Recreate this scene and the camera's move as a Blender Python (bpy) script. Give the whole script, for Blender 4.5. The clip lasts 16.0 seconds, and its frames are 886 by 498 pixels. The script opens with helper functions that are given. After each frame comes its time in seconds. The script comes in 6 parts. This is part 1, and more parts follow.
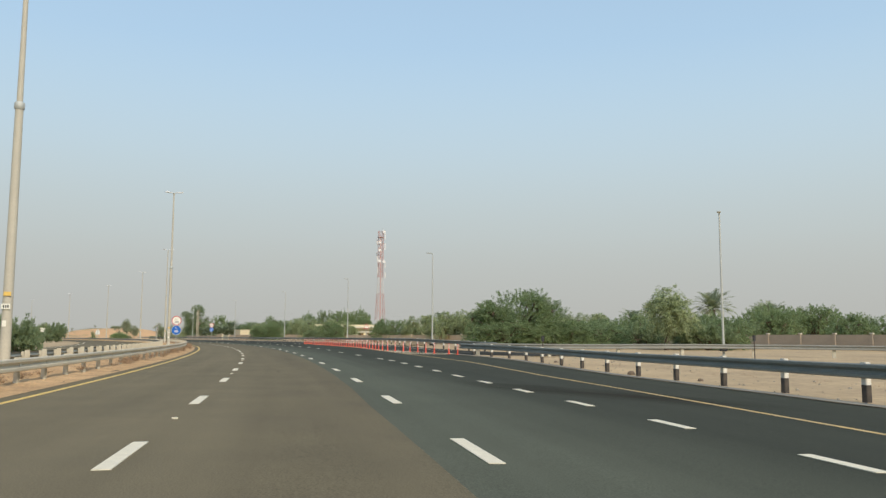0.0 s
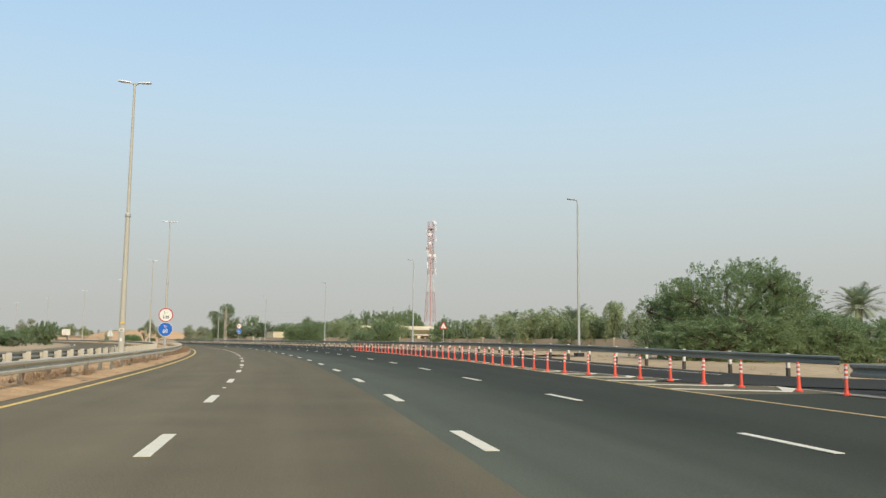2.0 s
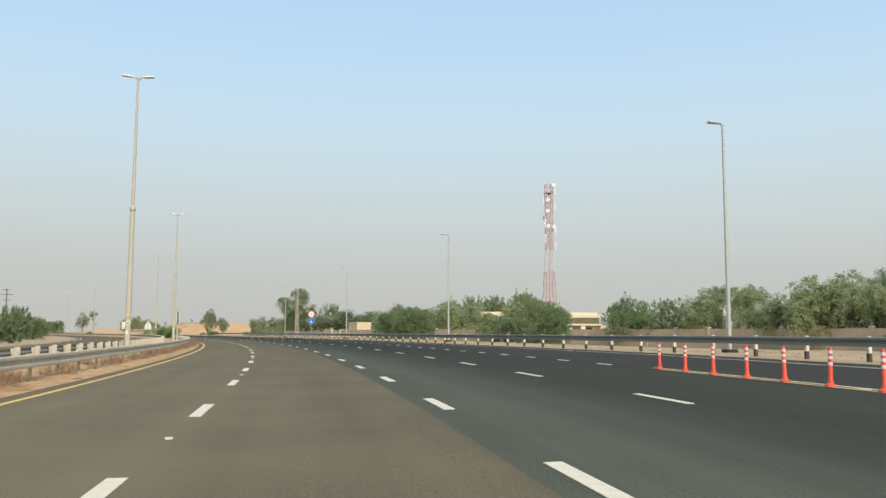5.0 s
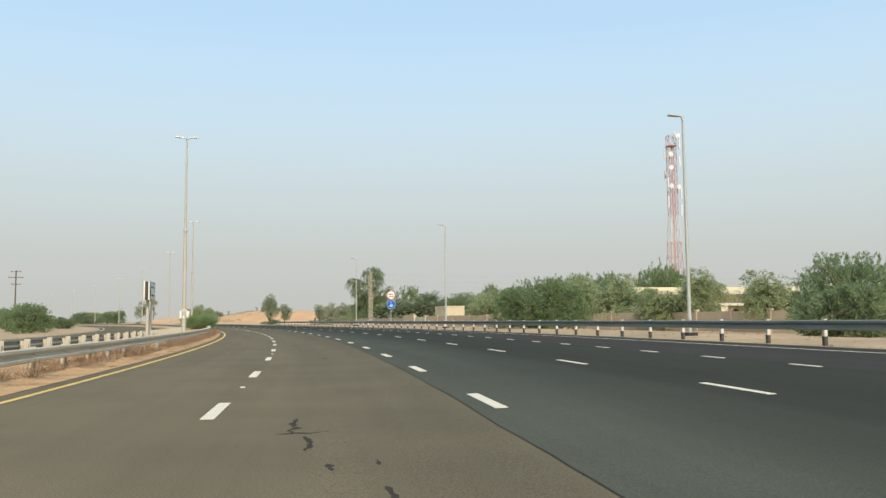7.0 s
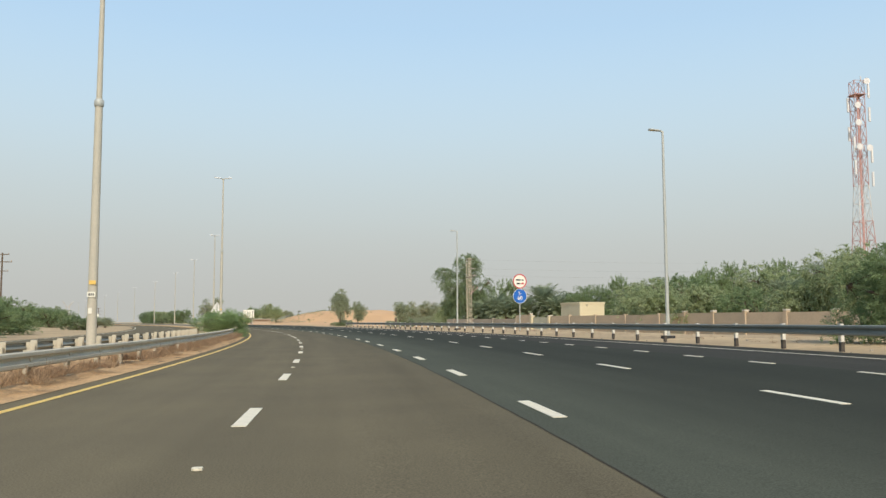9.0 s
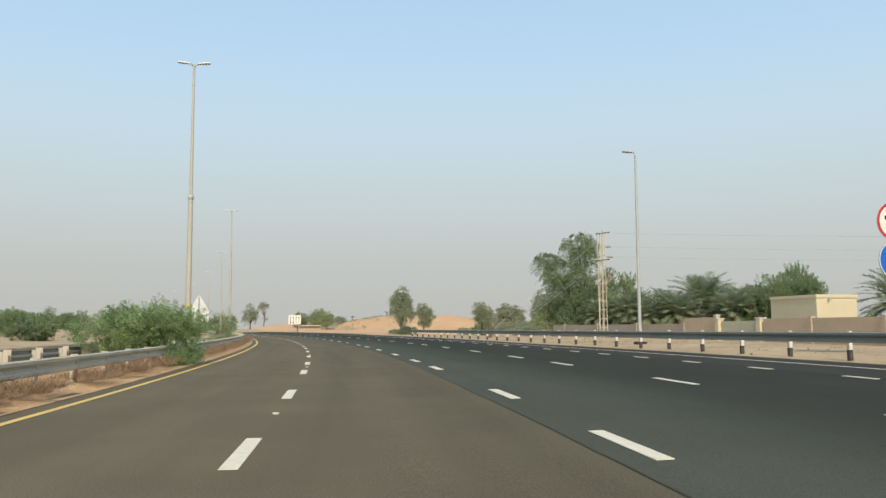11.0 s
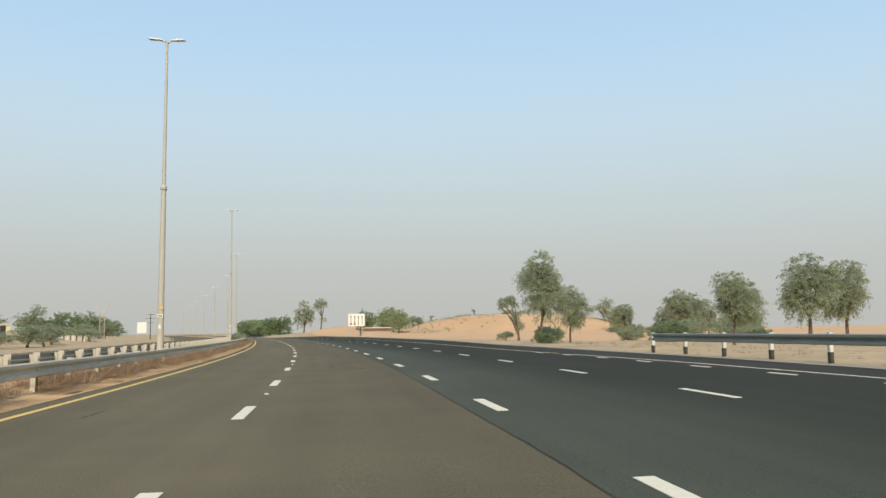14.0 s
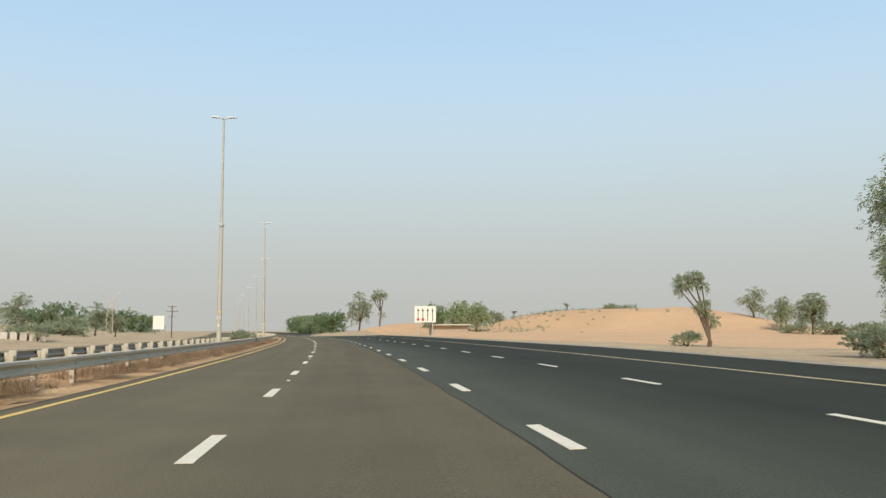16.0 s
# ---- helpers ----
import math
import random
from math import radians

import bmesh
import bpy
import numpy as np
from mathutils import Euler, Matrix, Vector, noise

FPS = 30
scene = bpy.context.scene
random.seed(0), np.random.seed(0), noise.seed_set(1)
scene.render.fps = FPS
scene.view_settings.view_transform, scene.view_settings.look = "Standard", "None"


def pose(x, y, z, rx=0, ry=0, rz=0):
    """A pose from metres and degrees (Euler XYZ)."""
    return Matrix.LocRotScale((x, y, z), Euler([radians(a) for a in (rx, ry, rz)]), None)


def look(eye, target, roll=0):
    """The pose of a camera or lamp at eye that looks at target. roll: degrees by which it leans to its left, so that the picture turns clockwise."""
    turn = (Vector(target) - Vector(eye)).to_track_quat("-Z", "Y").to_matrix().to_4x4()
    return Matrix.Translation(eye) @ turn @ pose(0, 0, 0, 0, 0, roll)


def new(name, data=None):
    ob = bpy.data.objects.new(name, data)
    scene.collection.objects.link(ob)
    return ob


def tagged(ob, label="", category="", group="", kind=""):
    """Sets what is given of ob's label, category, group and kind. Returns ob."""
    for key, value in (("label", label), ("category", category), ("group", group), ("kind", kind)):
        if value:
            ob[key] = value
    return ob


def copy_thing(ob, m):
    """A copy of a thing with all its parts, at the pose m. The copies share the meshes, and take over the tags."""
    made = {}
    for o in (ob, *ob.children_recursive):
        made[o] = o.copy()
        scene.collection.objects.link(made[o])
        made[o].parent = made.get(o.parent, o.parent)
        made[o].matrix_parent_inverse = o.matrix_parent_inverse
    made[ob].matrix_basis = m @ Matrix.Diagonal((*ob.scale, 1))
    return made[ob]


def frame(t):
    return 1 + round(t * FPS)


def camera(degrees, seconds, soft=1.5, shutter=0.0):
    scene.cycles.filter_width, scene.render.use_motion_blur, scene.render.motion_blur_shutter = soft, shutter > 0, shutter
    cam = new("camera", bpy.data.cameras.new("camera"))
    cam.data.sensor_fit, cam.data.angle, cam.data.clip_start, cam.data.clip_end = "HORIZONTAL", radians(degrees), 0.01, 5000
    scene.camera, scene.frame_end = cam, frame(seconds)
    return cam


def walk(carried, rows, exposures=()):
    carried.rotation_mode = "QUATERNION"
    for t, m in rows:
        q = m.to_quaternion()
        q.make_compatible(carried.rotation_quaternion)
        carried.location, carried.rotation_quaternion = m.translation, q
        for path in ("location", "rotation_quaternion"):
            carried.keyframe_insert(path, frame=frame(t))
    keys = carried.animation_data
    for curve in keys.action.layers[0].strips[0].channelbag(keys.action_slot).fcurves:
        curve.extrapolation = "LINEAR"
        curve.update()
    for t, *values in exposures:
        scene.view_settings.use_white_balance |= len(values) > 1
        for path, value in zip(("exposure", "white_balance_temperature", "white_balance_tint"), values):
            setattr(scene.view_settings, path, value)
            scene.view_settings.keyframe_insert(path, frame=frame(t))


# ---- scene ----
cam = camera(56.7, 16.0, soft=1.45)
EYE = 1.195
# seconds, x, y, yaw, pitch, roll
PATH = [
    (0.0, -0.04, 0.06, 0.13, 6.14, -0.19),
    (0.5, -1.79, 8.86, 0.10, 6.31, -0.17),
    (1.0, -3.56, 17.67, 0.98, 6.86, 0.04),
    (1.5, -5.39, 26.53, 1.91, 6.91, -0.64),
    (2.0, -7.28, 35.41, 2.69, 6.40, -0.48),
    (2.5, -9.33, 44.36, 3.63, 6.45, -0.34),
    (3.0, -11.49, 53.31, 4.91, 6.39, -0.30),
    (3.5, -13.76, 62.32, 6.00, 5.97, -0.79),
    (4.0, -16.22, 71.38, 6.94, 5.56, -0.43),
    (4.2, -17.27, 75.01, 7.25, 5.71, -0.61),
    (4.7, -19.91, 83.94, 7.85, 5.84, -0.34),
    (5.2, -22.66, 92.90, 8.46, 5.78, -0.07),
    (5.7, -25.51, 101.84, 9.24, 5.56, 0.15),
    (6.3, -29.11, 112.49, 10.59, 5.13, 0.30),
    (6.5, -30.48, 116.11, 11.18, 4.97, 0.50),
    (7.0, -33.86, 125.08, 13.05, 4.89, 0.51),
    (7.5, -37.39, 133.98, 14.58, 5.18, 0.81),
    (8.0, -41.03, 142.85, 15.74, 4.88, 1.65),
    (8.5, -44.77, 151.71, 16.98, 4.82, 1.13),
    (9.0, -48.73, 160.58, 18.29, 5.02, 0.20),
    (9.2, -50.34, 164.10, 18.72, 5.11, 0.15),
    (9.7, -54.37, 172.81, 19.78, 5.19, -0.29),
    (10.2, -58.63, 181.50, 20.80, 5.27, -0.21),
    (10.7, -63.16, 190.13, 21.75, 5.38, 0.15),
    (11.3, -68.88, 200.44, 22.76, 5.64, 0.59),
    (11.5, -70.83, 203.94, 23.09, 5.69, 1.04),
    (12.0, -75.79, 212.72, 23.67, 5.89, 0.70),
    (12.5, -80.82, 221.48, 24.53, 5.89, 0.62),
    (13.0, -85.98, 230.24, 25.45, 5.84, 0.42),
    (13.5, -91.29, 238.89, 26.31, 5.90, 0.40),
    (14.0, -96.78, 247.48, 27.09, 5.72, 0.61),
    (14.5, -102.48, 256.04, 27.95, 5.64, 0.71),
    (15.0, -108.41, 264.57, 29.06, 5.65, 0.34),
    (15.5, -114.46, 273.05, 30.26, 5.62, 0.39),
    (16.0, -120.70, 281.48, 31.19, 5.65, 0.17),
]
walk(cam, [(t, pose(x, y, EYE, 90 + p, r, w)) for t, x, y, w, p, r in PATH],
     [(0.0, -0.09), (0.5, -0.03), (1.0, 0.07), (1.5, -0.01), (2.0, -0.02), (3.0, -0.01), (3.5, 0.05), (6.5, 0.10), (7.0, 0.12), (8.0, 0.08), (9.0, 0.03), (11.5, 0.0), (12.5, -0.04), (13.5, 0.0), (16.0, 0.02)])

# ---- light ----
SUN_AZ = math.atan2(0.50, -0.87)   # clockwise from +y
SUN_EL = radians(38)
world = bpy.data.worlds.new("world")
scene.world = world
world.use_nodes = True
wn = world.node_tree.nodes
wl = world.node_tree.links
sky = wn.new("ShaderNodeTexSky")
sky.sky_type = 'NISHITA'
sky.sun_disc = False
sky.sun_elevation = SUN_EL
sky.sun_rotation = SUN_AZ
sky.altitude = 50
sky.air_density = 1.0
sky.dust_density = 2.0
sky.ozone_density = 2.0
high = wn["Background"]
high.inputs["Strength"].default_value = 0.18
wl.new(sky.outputs[0], high.inputs["Color"])
# dusty haze that thickens towards the horizon, the same all round
tc = wn.new("ShaderNodeTexCoord")
sep = wn.new("ShaderNodeSeparateXYZ")
wl.new(tc.outputs["Generated"], sep.inputs[0])
haze = wn.new("ShaderNodeValToRGB")
haze.color_ramp.interpolation = 'B_SPLINE'
ramp_at = ((0.0, (0.50, 0.505, 0.475)), (0.05, (0.52, 0.53, 0.505)), (0.12, (0.56, 0.61, 0.595)), (0.22, (0.575, 0.715, 0.79)), (0.34, (0.50, 0.71, 0.90)), (1.0, (0.40, 0.62, 0.88)))
while len(haze.color_ramp.elements) < len(ramp_at):
    haze.color_ramp.elements.new(0.5)
for e, (at, c) in zip(haze.color_ramp.elements, ramp_at):
    e.position, e.color = at, (*c, 1)
wl.new(sep.outputs["Z"], haze.inputs[0])
low = wn.new("ShaderNodeBackground")
low.inputs["Strength"].default_value = 1.0
wl.new(haze.outputs[0], low.inputs["Color"])
thick = wn.new("ShaderNodeMapRange")
thick.interpolation_type = 'SMOOTHSTEP'
for key, v in (("From Min", 0.15), ("From Max", 0.9), ("To Min", 1.0), ("To Max", 0.2)):
    thick.inputs[key].default_value = v
wl.new(sep.outputs["Z"], thick.inputs["Value"])
blend = wn.new("ShaderNodeMixShader")
wl.new(thick.outputs[0], blend.inputs[0])
wl.new(high.outputs[0], blend.inputs[1])
wl.new(low.outputs[0], blend.inputs[2])
wl.new(blend.outputs[0], wn["World Output"].inputs["Surface"])
sun_data = bpy.data.lights.new("sun", 'SUN')
sun_data.energy = 3.1
sun_data.angle = radians(5)
sun_data.color = (1.0, 0.90, 0.76)
sun = new("sun", sun_data)
sun_dir = Vector((math.sin(SUN_AZ) * math.cos(SUN_EL), math.cos(SUN_AZ) * math.cos(SUN_EL), math.sin(SUN_EL)))
sun.matrix_world = look(sun_dir * 200, (0, 0, 0))

# ---- materials ----


def material(name, color, other=None, scale=3.0, detail_scale=60.0, rough=0.8, metal=0.0, bump=0.0, mix=0.6, grain=0.25, random_tint=0.0, coords="Object", island=False, along=None, streak=0.0, across=None):
    """A surface with variation at two scales: soft patches towards the other colour, and fine grain."""
    m = bpy.data.materials.new(name)
    m.use_nodes = True
    nt = m.node_tree
    n, l = nt.nodes, nt.links
    b = n["Principled BSDF"]
    b.inputs["Roughness"].default_value = rough
    b.inputs["Metallic"].default_value = metal
    tc = n.new("ShaderNodeTexCoord")
    big = n.new("ShaderNodeTexNoise")
    big.inputs["Scale"].default_value = scale
    big.inputs["Detail"].default_value = 5
    fine = n.new("ShaderNodeTexNoise")
    fine.inputs["Scale"].default_value = detail_scale
    fine.inputs["Detail"].default_value = 3
    for k in (big, fine):
        l.new(tc.outputs[coords], k.inputs["Vector"])
    ramp = n.new("ShaderNodeMapRange")
    ramp.inputs["From Min"].default_value = 0.35
    ramp.inputs["From Max"].default_value = 0.65
    ramp.inputs["To Max"].default_value = mix
    l.new(big.outputs["Fac"], ramp.inputs["Value"])
    mx = n.new("ShaderNodeMix")
    mx.data_type = 'RGBA'
    mx.inputs["A"].default_value = (*color, 1)
    mx.inputs["B"].default_value = (*(other or [c * 0.8 for c in color]), 1)
    l.new(ramp.outputs[0], mx.inputs["Factor"])
    hs = n.new("ShaderNodeHueSaturation")
    mr = n.new("ShaderNodeMapRange")
    mr.inputs["From Min"].default_value = 0.25
    mr.inputs["From Max"].default_value = 0.75
    mr.inputs["To Min"].default_value = 1 - grain
    mr.inputs["To Max"].default_value = 1 + grain
    l.new(fine.outputs["Fac"], mr.inputs["Value"])
    value = mr.outputs[0]
    if along:
        # paving worn paler in one stretch than in the next
        sp = n.new("ShaderNodeSeparateXYZ")
        l.new(tc.outputs[coords], sp.inputs[0])
        ar = n.new("ShaderNodeMapRange")
        ar.interpolation_type = 'SMOOTHSTEP'
        for key, v in zip(("From Min", "From Max", "To Min", "To Max"), along):
            ar.inputs[key].default_value = v
        l.new(sp.outputs["Y"], ar.inputs["Value"])
        am = n.new("ShaderNodeMath")
        am.operation = 'MULTIPLY'
        l.new(value, am.inputs[0])
        l.new(ar.outputs[0], am.inputs[1])
        value = am.outputs[0]
    if across:
        # lane tone shifting across the carriageway: wear, and dimming painted into the outer lanes
        cs_ = n.new("ShaderNodeSeparateXYZ")
        l.new(tc.outputs["UV"], cs_.inputs[0])
        cr = n.new("ShaderNodeMapRange")
        cr.interpolation_type = 'SMOOTHSTEP'
        for key, v in zip(("From Min", "From Max", "To Min", "To Max"), across):
            cr.inputs[key].default_value = v
        l.new(cs_.outputs["X"], cr.inputs["Value"])
        cm_ = n.new("ShaderNodeMath")
        cm_.operation = 'MULTIPLY'
        l.new(value, cm_.inputs[0])
        l.new(cr.outputs[0], cm_.inputs[1])
        value = cm_.outputs[0]
    if streak:
        # wheel tracks and long smears: noise drawn out along the road (UV holds metres across and along)
        mp = n.new("ShaderNodeMapping")
        mp.inputs["Scale"].default_value = (1.1, 0.035, 1.0)
        l.new(tc.outputs["UV"], mp.inputs["Vector"])
        sn = n.new("ShaderNodeTexNoise")
        sn.inputs["Scale"].default_value = 1.0
        sn.inputs["Detail"].default_value = 4
        l.new(mp.outputs[0], sn.inputs["Vector"])
        sr = n.new("ShaderNodeMapRange")
        for key, v in zip(("From Min", "From Max", "To Min", "To Max"), (0.3, 0.7, 1 - streak, 1 + streak)):
            sr.inputs[key].default_value = v
        l.new(sn.outputs["Fac"], sr.inputs["Value"])
        sm = n.new("ShaderNodeMath")
        sm.operation = 'MULTIPLY'
        l.new(value, sm.inputs[0])
        l.new(sr.outputs[0], sm.inputs[1])
        value = sm.outputs[0]
    if random_tint:
        src = n.new("ShaderNodeNewGeometry").outputs["Random Per Island"] if island else n.new("ShaderNodeObjectInfo").outputs["Random"]
        rr = n.new("ShaderNodeMapRange")
        rr.inputs["To Min"].default_value = 1 - random_tint
        rr.inputs["To Max"].default_value = 1 + random_tint
        l.new(src, rr.inputs["Value"])
        mu = n.new("ShaderNodeMath")
        mu.operation = 'MULTIPLY'
        l.new(value, mu.inputs[0])
        l.new(rr.outputs[0], mu.inputs[1])
        value = mu.outputs[0]
    l.new(value, hs.inputs["Value"])
    l.new(mx.outputs["Result"], hs.inputs["Color"])
    l.new(hs.outputs[0], b.inputs["Base Color"])
    if bump:
        bp = n.new("ShaderNodeBump")
        bp.inputs["Strength"].default_value = bump
        bp.inputs["Distance"].default_value = 0.02
        l.new(fine.outputs["Fac"], bp.inputs["Height"])
        l.new(bp.outputs[0], b.inputs["Normal"])
    return m


def leaf_material(name, color, other, tint=0.16):
    m = material(name, color, other, scale=0.8, detail_scale=9, rough=0.7, grain=0.18, random_tint=tint, island=True)
    nt = m.node_tree
    b = nt.nodes["Principled BSDF"]
    b.inputs["Specular IOR Level"].default_value = 0.15
    tr = nt.nodes.new("ShaderNodeBsdfTranslucent")
    ad = nt.nodes.new("ShaderNodeMixShader")
    ad.inputs[0].default_value = 0.5
    hs = [k for k in nt.nodes if k.bl_idname == "ShaderNodeHueSaturation"][0]
    nt.links.new(hs.outputs[0], tr.inputs["Color"])
    nt.links.new(b.outputs[0], ad.inputs[1])
    nt.links.new(tr.outputs[0], ad.inputs[2])
    nt.links.new(ad.outputs[0], nt.nodes["Material Output"].inputs["Surface"])
    return m


ASPHALT_OLD = material("asphalt_old", (0.138, 0.115, 0.069), (0.108, 0.091, 0.057), scale=0.45, detail_scale=60, rough=0.9, bump=0.15, grain=0.38, streak=0.11, along=(90, 210, 1.32, 1.10), across=(-2.5, 1.9, 1.02, 0.87))
# across also darkens the outer lanes like vignetting and a windscreen reflection
ASPHALT_NEW = material("asphalt_new", (0.071, 0.075, 0.053), (0.058, 0.062, 0.044), scale=0.25, detail_scale=60, rough=0.92, bump=0.15, grain=0.34, streak=0.12, along=(85, 150, 1.14, 0.84), across=(2.3, 6.3, 1.34, 0.64))
ASPHALT_DARK = material("asphalt_outer", (0.050, 0.048, 0.038), (0.040, 0.039, 0.031), scale=0.25, detail_scale=60, rough=0.92, bump=0.15, grain=0.34, streak=0.09)
for m_ in (ASPHALT_OLD, ASPHALT_NEW, ASPHALT_DARK):
    m_.node_tree.nodes["Principled BSDF"].inputs["Specular IOR Level"].default_value = 0.12
TAR = material("tar", (0.060, 0.053, 0.042), rough=0.95)
TAR.node_tree.nodes["Principled BSDF"].inputs["Specular IOR Level"].default_value = 0.05
STAIN = material("road_stain", (0.056, 0.050, 0.037), rough=0.95)
sn_, sl_ = STAIN.node_tree.nodes, STAIN.node_tree.links
sn_["Principled BSDF"].inputs["Specular IOR Level"].default_value = 0.05
st_tc, st_gr, st_no = sn_.new("ShaderNodeTexCoord"), sn_.new("ShaderNodeTexGradient"), sn_.new("ShaderNodeTexNoise")
st_gr.gradient_type = 'SPHERICAL'
st_no.inputs["Scale"].default_value = 2.2
st_no.inputs["Detail"].default_value = 5
st_mul, st_map, st_mix, st_tr = sn_.new("ShaderNodeMath"), sn_.new("ShaderNodeMapRange"), sn_.new("ShaderNodeMixShader"), sn_.new("ShaderNodeBsdfTransparent")
st_mul.operation = 'MULTIPLY'
for key, v in zip(("From Min", "From Max", "To Min", "To Max"), (0.1, 0.5, 0.0, 0.5)):
    st_map.inputs[key].default_value = v
sl_.new(st_tc.outputs["Object"], st_gr.inputs[0])
sl_.new(st_tc.outputs["Object"], st_no.inputs["Vector"])
sl_.new(st_gr.outputs["Fac"], st_mul.inputs[0])
sl_.new(st_no.outputs["Fac"], st_mul.inputs[1])
sl_.new(st_mul.outputs[0], st_map.inputs["Value"])
sl_.new(st_map.outputs[0], st_mix.inputs[0])
sl_.new(st_tr.outputs[0], st_mix.inputs[1])
sl_.new(sn_["Principled BSDF"].outputs[0], st_mix.inputs[2])
sl_.new(st_mix.outputs[0], sn_["Material Output"].inputs["Surface"])
PAINT_WHITE = material("road_paint_white", (0.80, 0.72, 0.53), (0.62, 0.55, 0.40), scale=6, detail_scale=70, rough=0.6, grain=0.12, mix=0.5)
PAINT_YELLOW = material("road_paint_yellow", (0.80, 0.54, 0.12), (0.64, 0.43, 0.12), scale=2, detail_scale=60, rough=0.6, grain=0.12)
PAINT_CREAM = material("road_paint_cream", (0.70, 0.58, 0.37), (0.52, 0.43, 0.28), scale=3, detail_scale=60, rough=0.6, grain=0.12)
PAINT_FADED = material("road_paint_faded_yellow", (0.72, 0.56, 0.28), (0.56, 0.44, 0.24), scale=3, detail_scale=60, rough=0.6, grain=0.12)
PAINT_ORANGE = material("road_paint_ochre", (0.66, 0.45, 0.15), (0.48, 0.34, 0.14), scale=2, detail_scale=60, rough=0.6, grain=0.12)
SAND = material("sand", (0.50, 0.365, 0.20), (0.36, 0.26, 0.145), scale=0.22, detail_scale=3.5, rough=0.95, bump=0.5, grain=0.2, mix=0.85)
SAND_RED = material("dune_sand", (0.62, 0.385, 0.195), (0.53, 0.325, 0.165), scale=0.1, detail_scale=3, rough=0.95, bump=0.4, grain=0.1)
VERGE = material("verge_sand", (0.60, 0.385, 0.185), (0.42, 0.26, 0.12), scale=0.9, detail_scale=14, rough=0.95, bump=0.6, grain=0.3, mix=0.9)
EDGE_GREY = material("dusty_edge", (0.34, 0.30, 0.23), (0.25, 0.22, 0.17), scale=1.5, detail_scale=25, rough=0.95, bump=0.5, grain=0.25)
# warmed towards the cream that sunlight gives the median rails
GALV = material("galvanised_steel", (0.55, 0.50, 0.375), (0.43, 0.39, 0.295), scale=0.9, detail_scale=20, rough=0.6, metal=0.0, grain=0.1)
GALV_MID = material("dull_rail_steel", (0.27, 0.27, 0.235), (0.21, 0.21, 0.18), scale=1.2, detail_scale=20, rough=0.6, metal=0.1, grain=0.1)
# rail steel darkened by grime and by painted-in shade on faces off the sun
GALV_DARK = material("shaded_rail_steel", (0.215, 0.225, 0.19), (0.155, 0.165, 0.14), scale=0.8, detail_scale=20, rough=0.55, metal=0.0, grain=0.12)
POST_WHITE = material("post_paint_white", (0.70, 0.67, 0.58), (0.5, 0.46, 0.38), scale=5, detail_scale=40, rough=0.7)
POST_BLACK = material("post_paint_black", (0.045, 0.038, 0.03), (0.10, 0.08, 0.06), scale=5, detail_scale=40, rough=0.7)
POLE = material("lamp_pole_paint", (0.50, 0.465, 0.365), (0.42, 0.39, 0.31), scale=1.5, detail_scale=25, rough=0.6, metal=0.0, grain=0.08)
POLE_GREY = material("grey_pole_steel", (0.47, 0.48, 0.43), (0.39, 0.40, 0.36), scale=1.5, detail_scale=25, rough=0.5, metal=0.1, grain=0.08)
LAMP_WHITE = material("lamp_housing", (0.84, 0.84, 0.81), (0.74, 0.74, 0.71), rough=0.35)
SIGN_WHITE = material("sign_white", (0.80, 0.78, 0.66), (0.72, 0.70, 0.60), scale=2, rough=0.45, grain=0.05)
SIGN_BACK = material("sign_back_aluminium", (0.74, 0.73, 0.66), (0.62, 0.61, 0.55), scale=2, rough=0.5, metal=0.1, grain=0.06)
SIGN_RED = material("sign_red", (0.55, 0.035, 0.045), rough=0.45, grain=0.06)
SIGN_BLUE = material("sign_blue", (0.012, 0.13, 0.50), rough=0.4, grain=0.06)
SIGN_BLACK = material("sign_black", (0.03, 0.03, 0.03), rough=0.5)
SIGN_BROWN = material("sign_brown", (0.07, 0.05, 0.04), rough=0.5)
ORANGE = material("delineator_orange", (0.80, 0.10, 0.045), (0.62, 0.09, 0.05), scale=4, detail_scale=30, rough=0.5, grain=0.1, random_tint=0.12)
REFLECT = material("reflective_band", (0.82, 0.74, 0.68), (0.7, 0.5, 0.42), scale=8, rough=0.35)
RUBBER = material("black_rubber", (0.03, 0.03, 0.03), rough=0.8)
BARK = material("bark", (0.17, 0.125, 0.085), (0.10, 0.075, 0.05), scale=5, detail_scale=30, rough=0.95, bump=0.6)
BARK_PALM = material("palm_bark", (0.16, 0.12, 0.08), (0.08, 0.06, 0.04), scale=6, detail_scale=25, rough=0.95, bump=0.7)
# green leaf colours lifted past real foliage, standing in for haze and softer shade
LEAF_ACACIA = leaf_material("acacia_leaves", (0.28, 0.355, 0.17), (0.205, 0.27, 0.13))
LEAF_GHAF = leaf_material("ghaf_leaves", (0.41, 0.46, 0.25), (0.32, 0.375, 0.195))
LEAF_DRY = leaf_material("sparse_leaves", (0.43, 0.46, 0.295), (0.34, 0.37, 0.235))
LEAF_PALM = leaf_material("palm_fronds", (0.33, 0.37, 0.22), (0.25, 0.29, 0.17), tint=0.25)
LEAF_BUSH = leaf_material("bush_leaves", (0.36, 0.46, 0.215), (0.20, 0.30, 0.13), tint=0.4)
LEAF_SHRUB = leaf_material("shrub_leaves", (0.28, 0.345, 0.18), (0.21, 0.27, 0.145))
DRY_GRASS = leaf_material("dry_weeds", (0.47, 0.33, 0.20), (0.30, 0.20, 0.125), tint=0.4)
